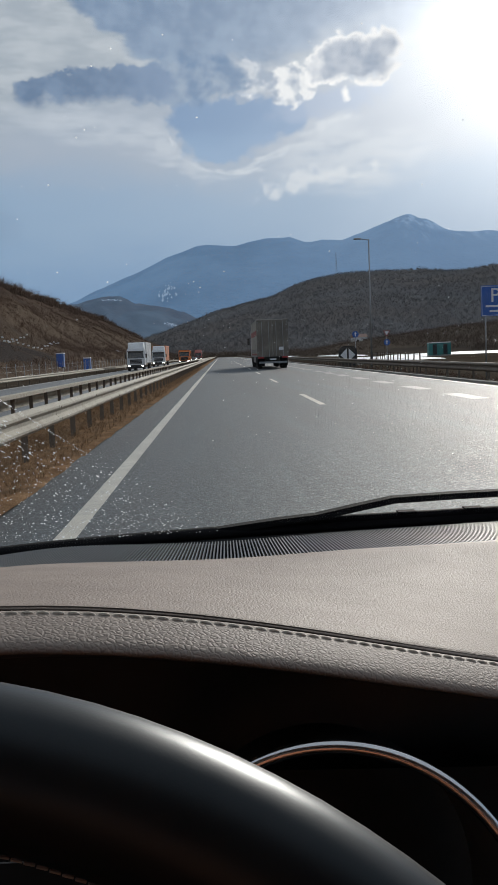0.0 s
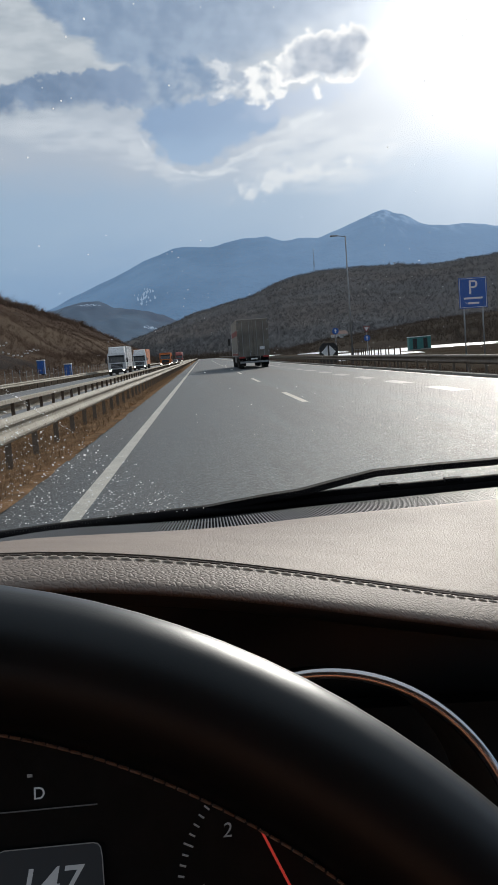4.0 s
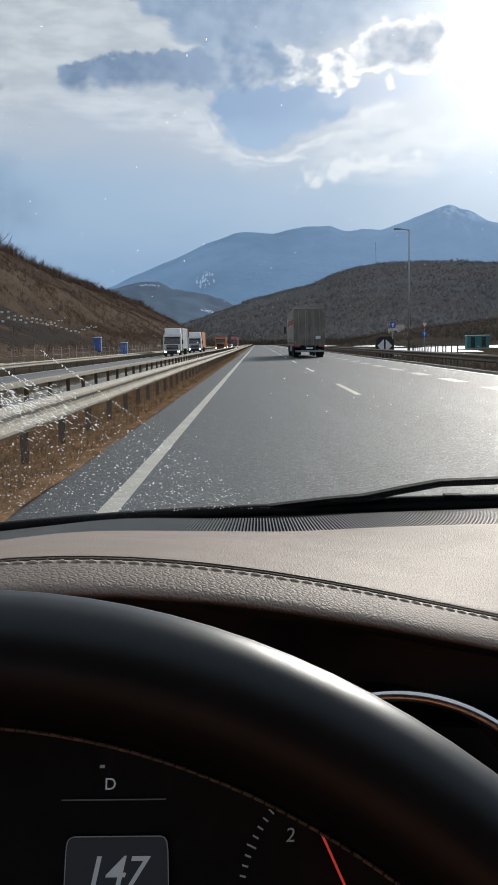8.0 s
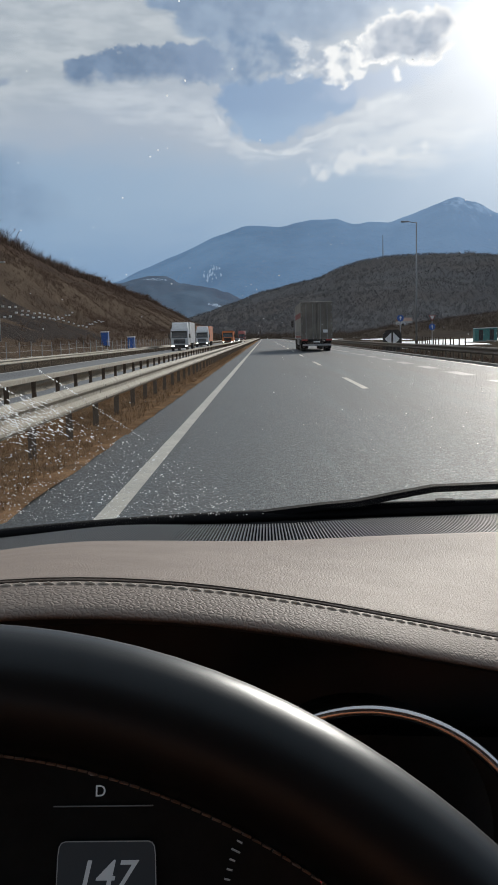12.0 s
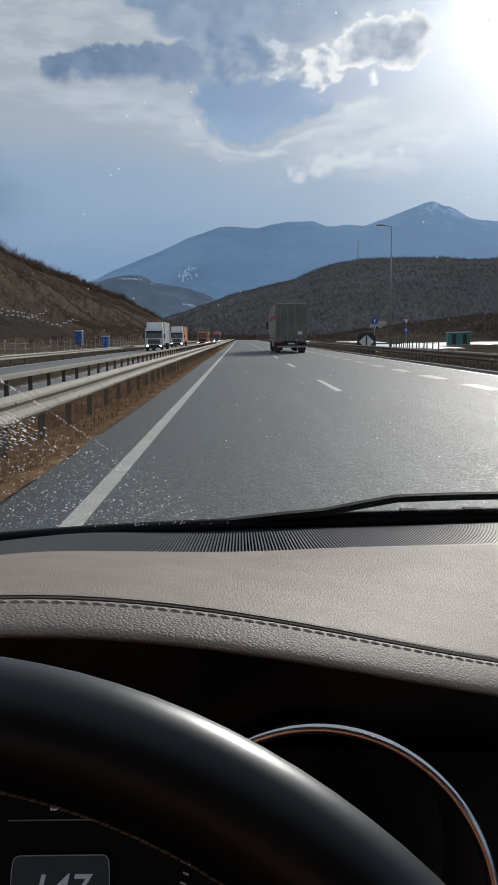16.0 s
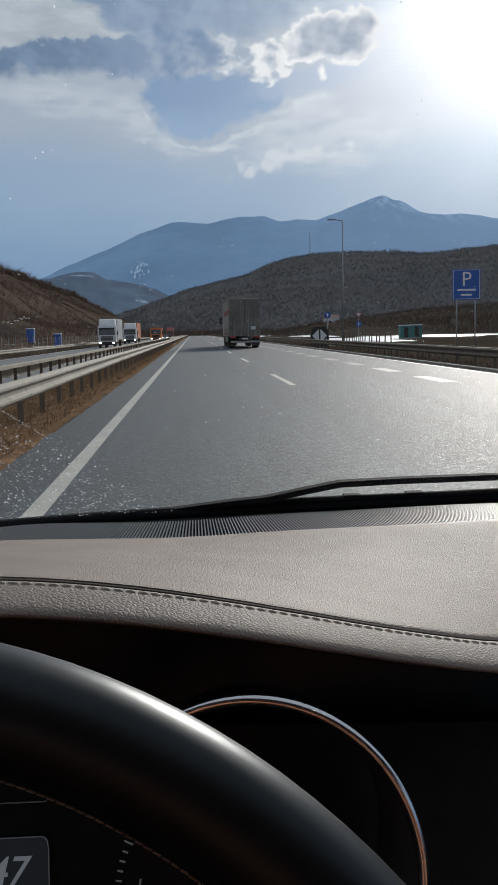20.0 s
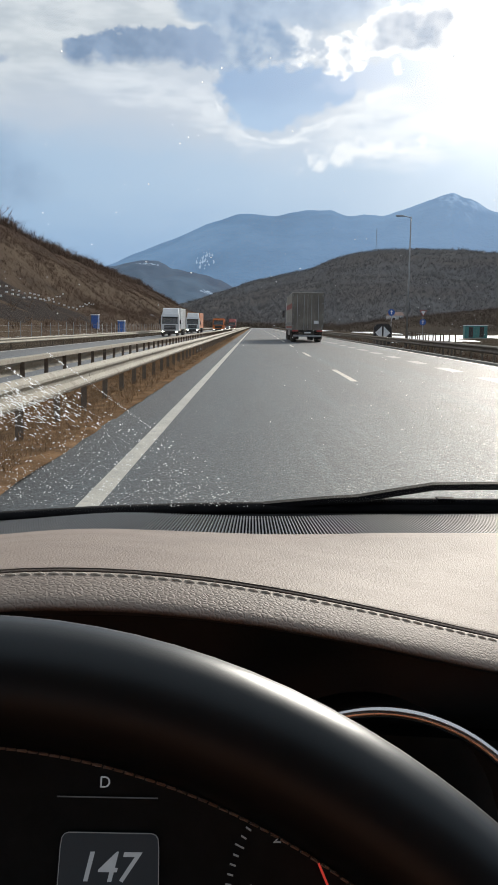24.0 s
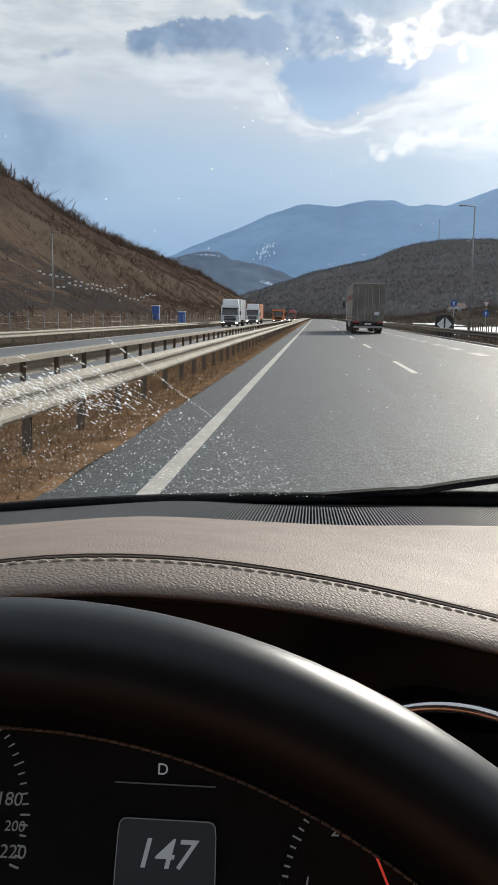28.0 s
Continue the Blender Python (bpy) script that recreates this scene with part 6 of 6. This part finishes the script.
stake_fence = thing("stake_fence", "row of weathered stakes with wire round a field", "fence", kind="structure")
stake = mesh_of("stake", tube(bmesh.new(), (0, 0, -0.6), (0.02, 0.01, 1.5), 0.055, 6, 0.045), M["grey_twig"])
rnd = random.Random(77)
line = [(13.2 + 0.35 * k + rnd.uniform(-0.1, 0.1), 62 + 3.4 * k, rnd.uniform(-4, 4)) for k in range(18)]
for fx, fy, lean in line:
    part("stake", stake, None, stake_fence).matrix_basis = pose(fx, fy, land(fx, fy), lean, lean * 0.6, 0)
for z in (0.5, 1.0, 1.35):
    part("wire", sweep(bmesh.new(), [(fx, fy, land(fx, fy) + z) for fx, fy, _ in line], disc(0.008, 4)), M["steel"], stake_fence)

# lamp masts by the parking area
for px, py, h in ((-26, 92, 9),):
    t = thing("lamp_mast", "slim grey lamp mast beside the parking area", "street lamp", pose(px, py, 0), group="lamp masts")
    pole(t, 0, 0, min(base_z(px, py), left_hill(px, py)) - 0.3, h, 0.08, "mast", 0.05)
    part("lantern", boxed(0, -0.12, h - 0.02, 0.8, 0.12, h + 0.1, 0.03), M["steel"], t)

# anchor plates in the netted slope, in rows
plate_mesh = mesh_of("anchor_plate", boxed(-0.12, -0.13, -0.12, 0.22, 0.13, 0.12, 0.03), M["sign_white"])
for row, (d, y0, y1) in enumerate(((14.5, 120, 200), (19.0, 128, 186))):
    slope_net = thing("anchor_row", "row of pale anchor plates on the slope", "slope anchors", group="anchor rows", kind="structure")
    y = y0
    while y < y1:
        x = -19 - d - 0.4 * math.sin(y * 0.1)
        part("anchor_plate", plate_mesh, None, slope_net).location = (x, y, left_hill(x, y) + 0.62 + 0.12 * math.sin(y))
        y += 3.0 + 0.6 * math.sin(1.7 * y)

# fence along the foot of the slope
fence = thing("wire_fence", "thin wire fence with slim posts at the foot of the slope", "fence", kind="structure")
fp = mesh_of("fence_post", tube(bmesh.new(), (0, 0, -1.2), (0, 0, 1.7), 0.035, 6), M["steel"])
for k in range(80):
    y = 30 + 4 * k
    part("fence_post", fp, None, fence).location = (-20.5, y, land(-20.5, y))
for z in (0.4, 0.9, 1.4):
    part("wire", sweep(bmesh.new(), [(-20.5, 30 + 4 * k, land(-20.5, 30 + 4 * k) + z) for k in range(80)], disc(0.006, 4)), M["steel"], fence)

# culvert mouth in the hillside
culvert = thing("culvert", "pale concrete culvert head in the slope", "culvert", pose(-24, 262, left_hill(-24, 262) - 0.6), kind="structure")
part("wing_wall", boxed(-0.3, -2.6, -1, 0.4, -2.1, 2.2, 0.05), M["concrete"], culvert)
part("wing_wall", boxed(-0.3, 2.1, -1, 0.4, 2.6, 2.2, 0.05), M["concrete"], culvert)
part("lintel", boxed(-0.4, -2.6, 2.2, 0.5, 2.6, 2.7, 0.05), M["concrete"], culvert)

# radio mast on the far hill
az_m, r_m = 7.2, 1140
mx, my = r_m * math.sin(radians(az_m)), r_m * math.cos(radians(az_m))
mast = thing("radio_mast", "thin lattice radio mast on the hill's crest", "mast", pose(mx, my, on_polar(az_m, r_m, WOODED, 560, 1150) - 4))
for a in range(3):
    q = 2 * math.pi * a / 3
    part("leg", tube(bmesh.new(), (1.2 * math.cos(q), 1.2 * math.sin(q), -4), (0.3 * math.cos(q), 0.3 * math.sin(q), 31), 0.14, 5), M["steel"], mast)
for k in range(9):
    z, w = 3 * k + 2, 1.2 - 0.1 * k
    part("brace", tube(bmesh.new(), (w, 0, z), (-w * 0.5, w * 0.8, z + 3), 0.07, 4), M["steel"], mast)

# far houses below the hill
for hx, hy in ((63, 424),):
    h = thing("far_house", "small pale house on the rise far off", "house", pose(hx, hy, on_polar(math.degrees(math.atan2(hx, hy)), math.hypot(hx, hy), RISE, 210, 430) - 0.5, 0, 0, 10))
    part("wall", boxed(-3, -3, -3, 3, 3, 2.6), M["white_paint"], h, "pale wall")
    part("roof", raw([(-3.3, -3.3, 2.6), (3.3, -3.3, 2.6), (3.3, 3.3, 2.6), (-3.3, 3.3, 2.6), (-3.3, 0, 4.2), (3.3, 0, 4.2)], [(0, 1, 5, 4), (2, 3, 4, 5), (0, 4, 3), (1, 2, 5), (3, 2, 1, 0)]), M["roof_tile"], h)
    for wx in (-1.5, 1.5):
        part("window", boxed(wx - 0.5, -3.05, 0.4, wx + 0.5, -2.98, 1.6), M["tinted"], h)


# snow and bare rock high on the range and the foothill
def far_patch(name, a, r, ra, rr, table, r0, rc, mat, label, seed, lift=7.0):
    rnd = random.Random(seed)
    bm = bmesh.new()
    for _ in range(34):                                 # ragged streaks running down the slope
        c = (a + rnd.gauss(0, ra), r + rnd.gauss(0, rr))
        size, lean, pts = rnd.uniform(0.35, 1.1), rnd.gauss(0, 0.15), []
        for i in range(9):
            q = 2 * math.pi * i / 9
            r_ = c[1] + rr * 0.42 * size * math.sin(q) * rnd.uniform(0.5, 1.3)
            aa = c[0] + ra * 0.2 * size * math.cos(q) * rnd.uniform(0.3, 1.5) + lean * ra * (r_ - c[1]) / rr
            pts.append(bm.verts.new((r_ * math.sin(radians(aa)), r_ * math.cos(radians(aa)), on_polar(aa, min(r_, rc), table, r0, rc) + lift)))
        bm.faces.new(pts)
    return tagged(new(name, mesh_of(name, bm, mat)), label, "snow", kind="stuff")


far_patch("quarry_scar", -3.2, 3600, 0.30, 45, MOUNTAIN, 2900, 4300, M["far_snow"], "pale scar of bare rock on the mountainside", 61, 20)
for i, (a, r, ra, rr) in enumerate(((-6.6, 2380, 0.35, 12), (-3.0, 2150, 0.25, 14), (-1.5, 2080, 0.2, 12), (-12, 2300, 0.8, 40), (-15, 2400, 0.9, 40), (-18, 2250, 1.0, 50))):
    far_patch("foothill_snow", a, r, ra, rr, FOOT, 1700, 2600, M["far_snow"], "small snow patches on the foothill", 80 + i, 12)
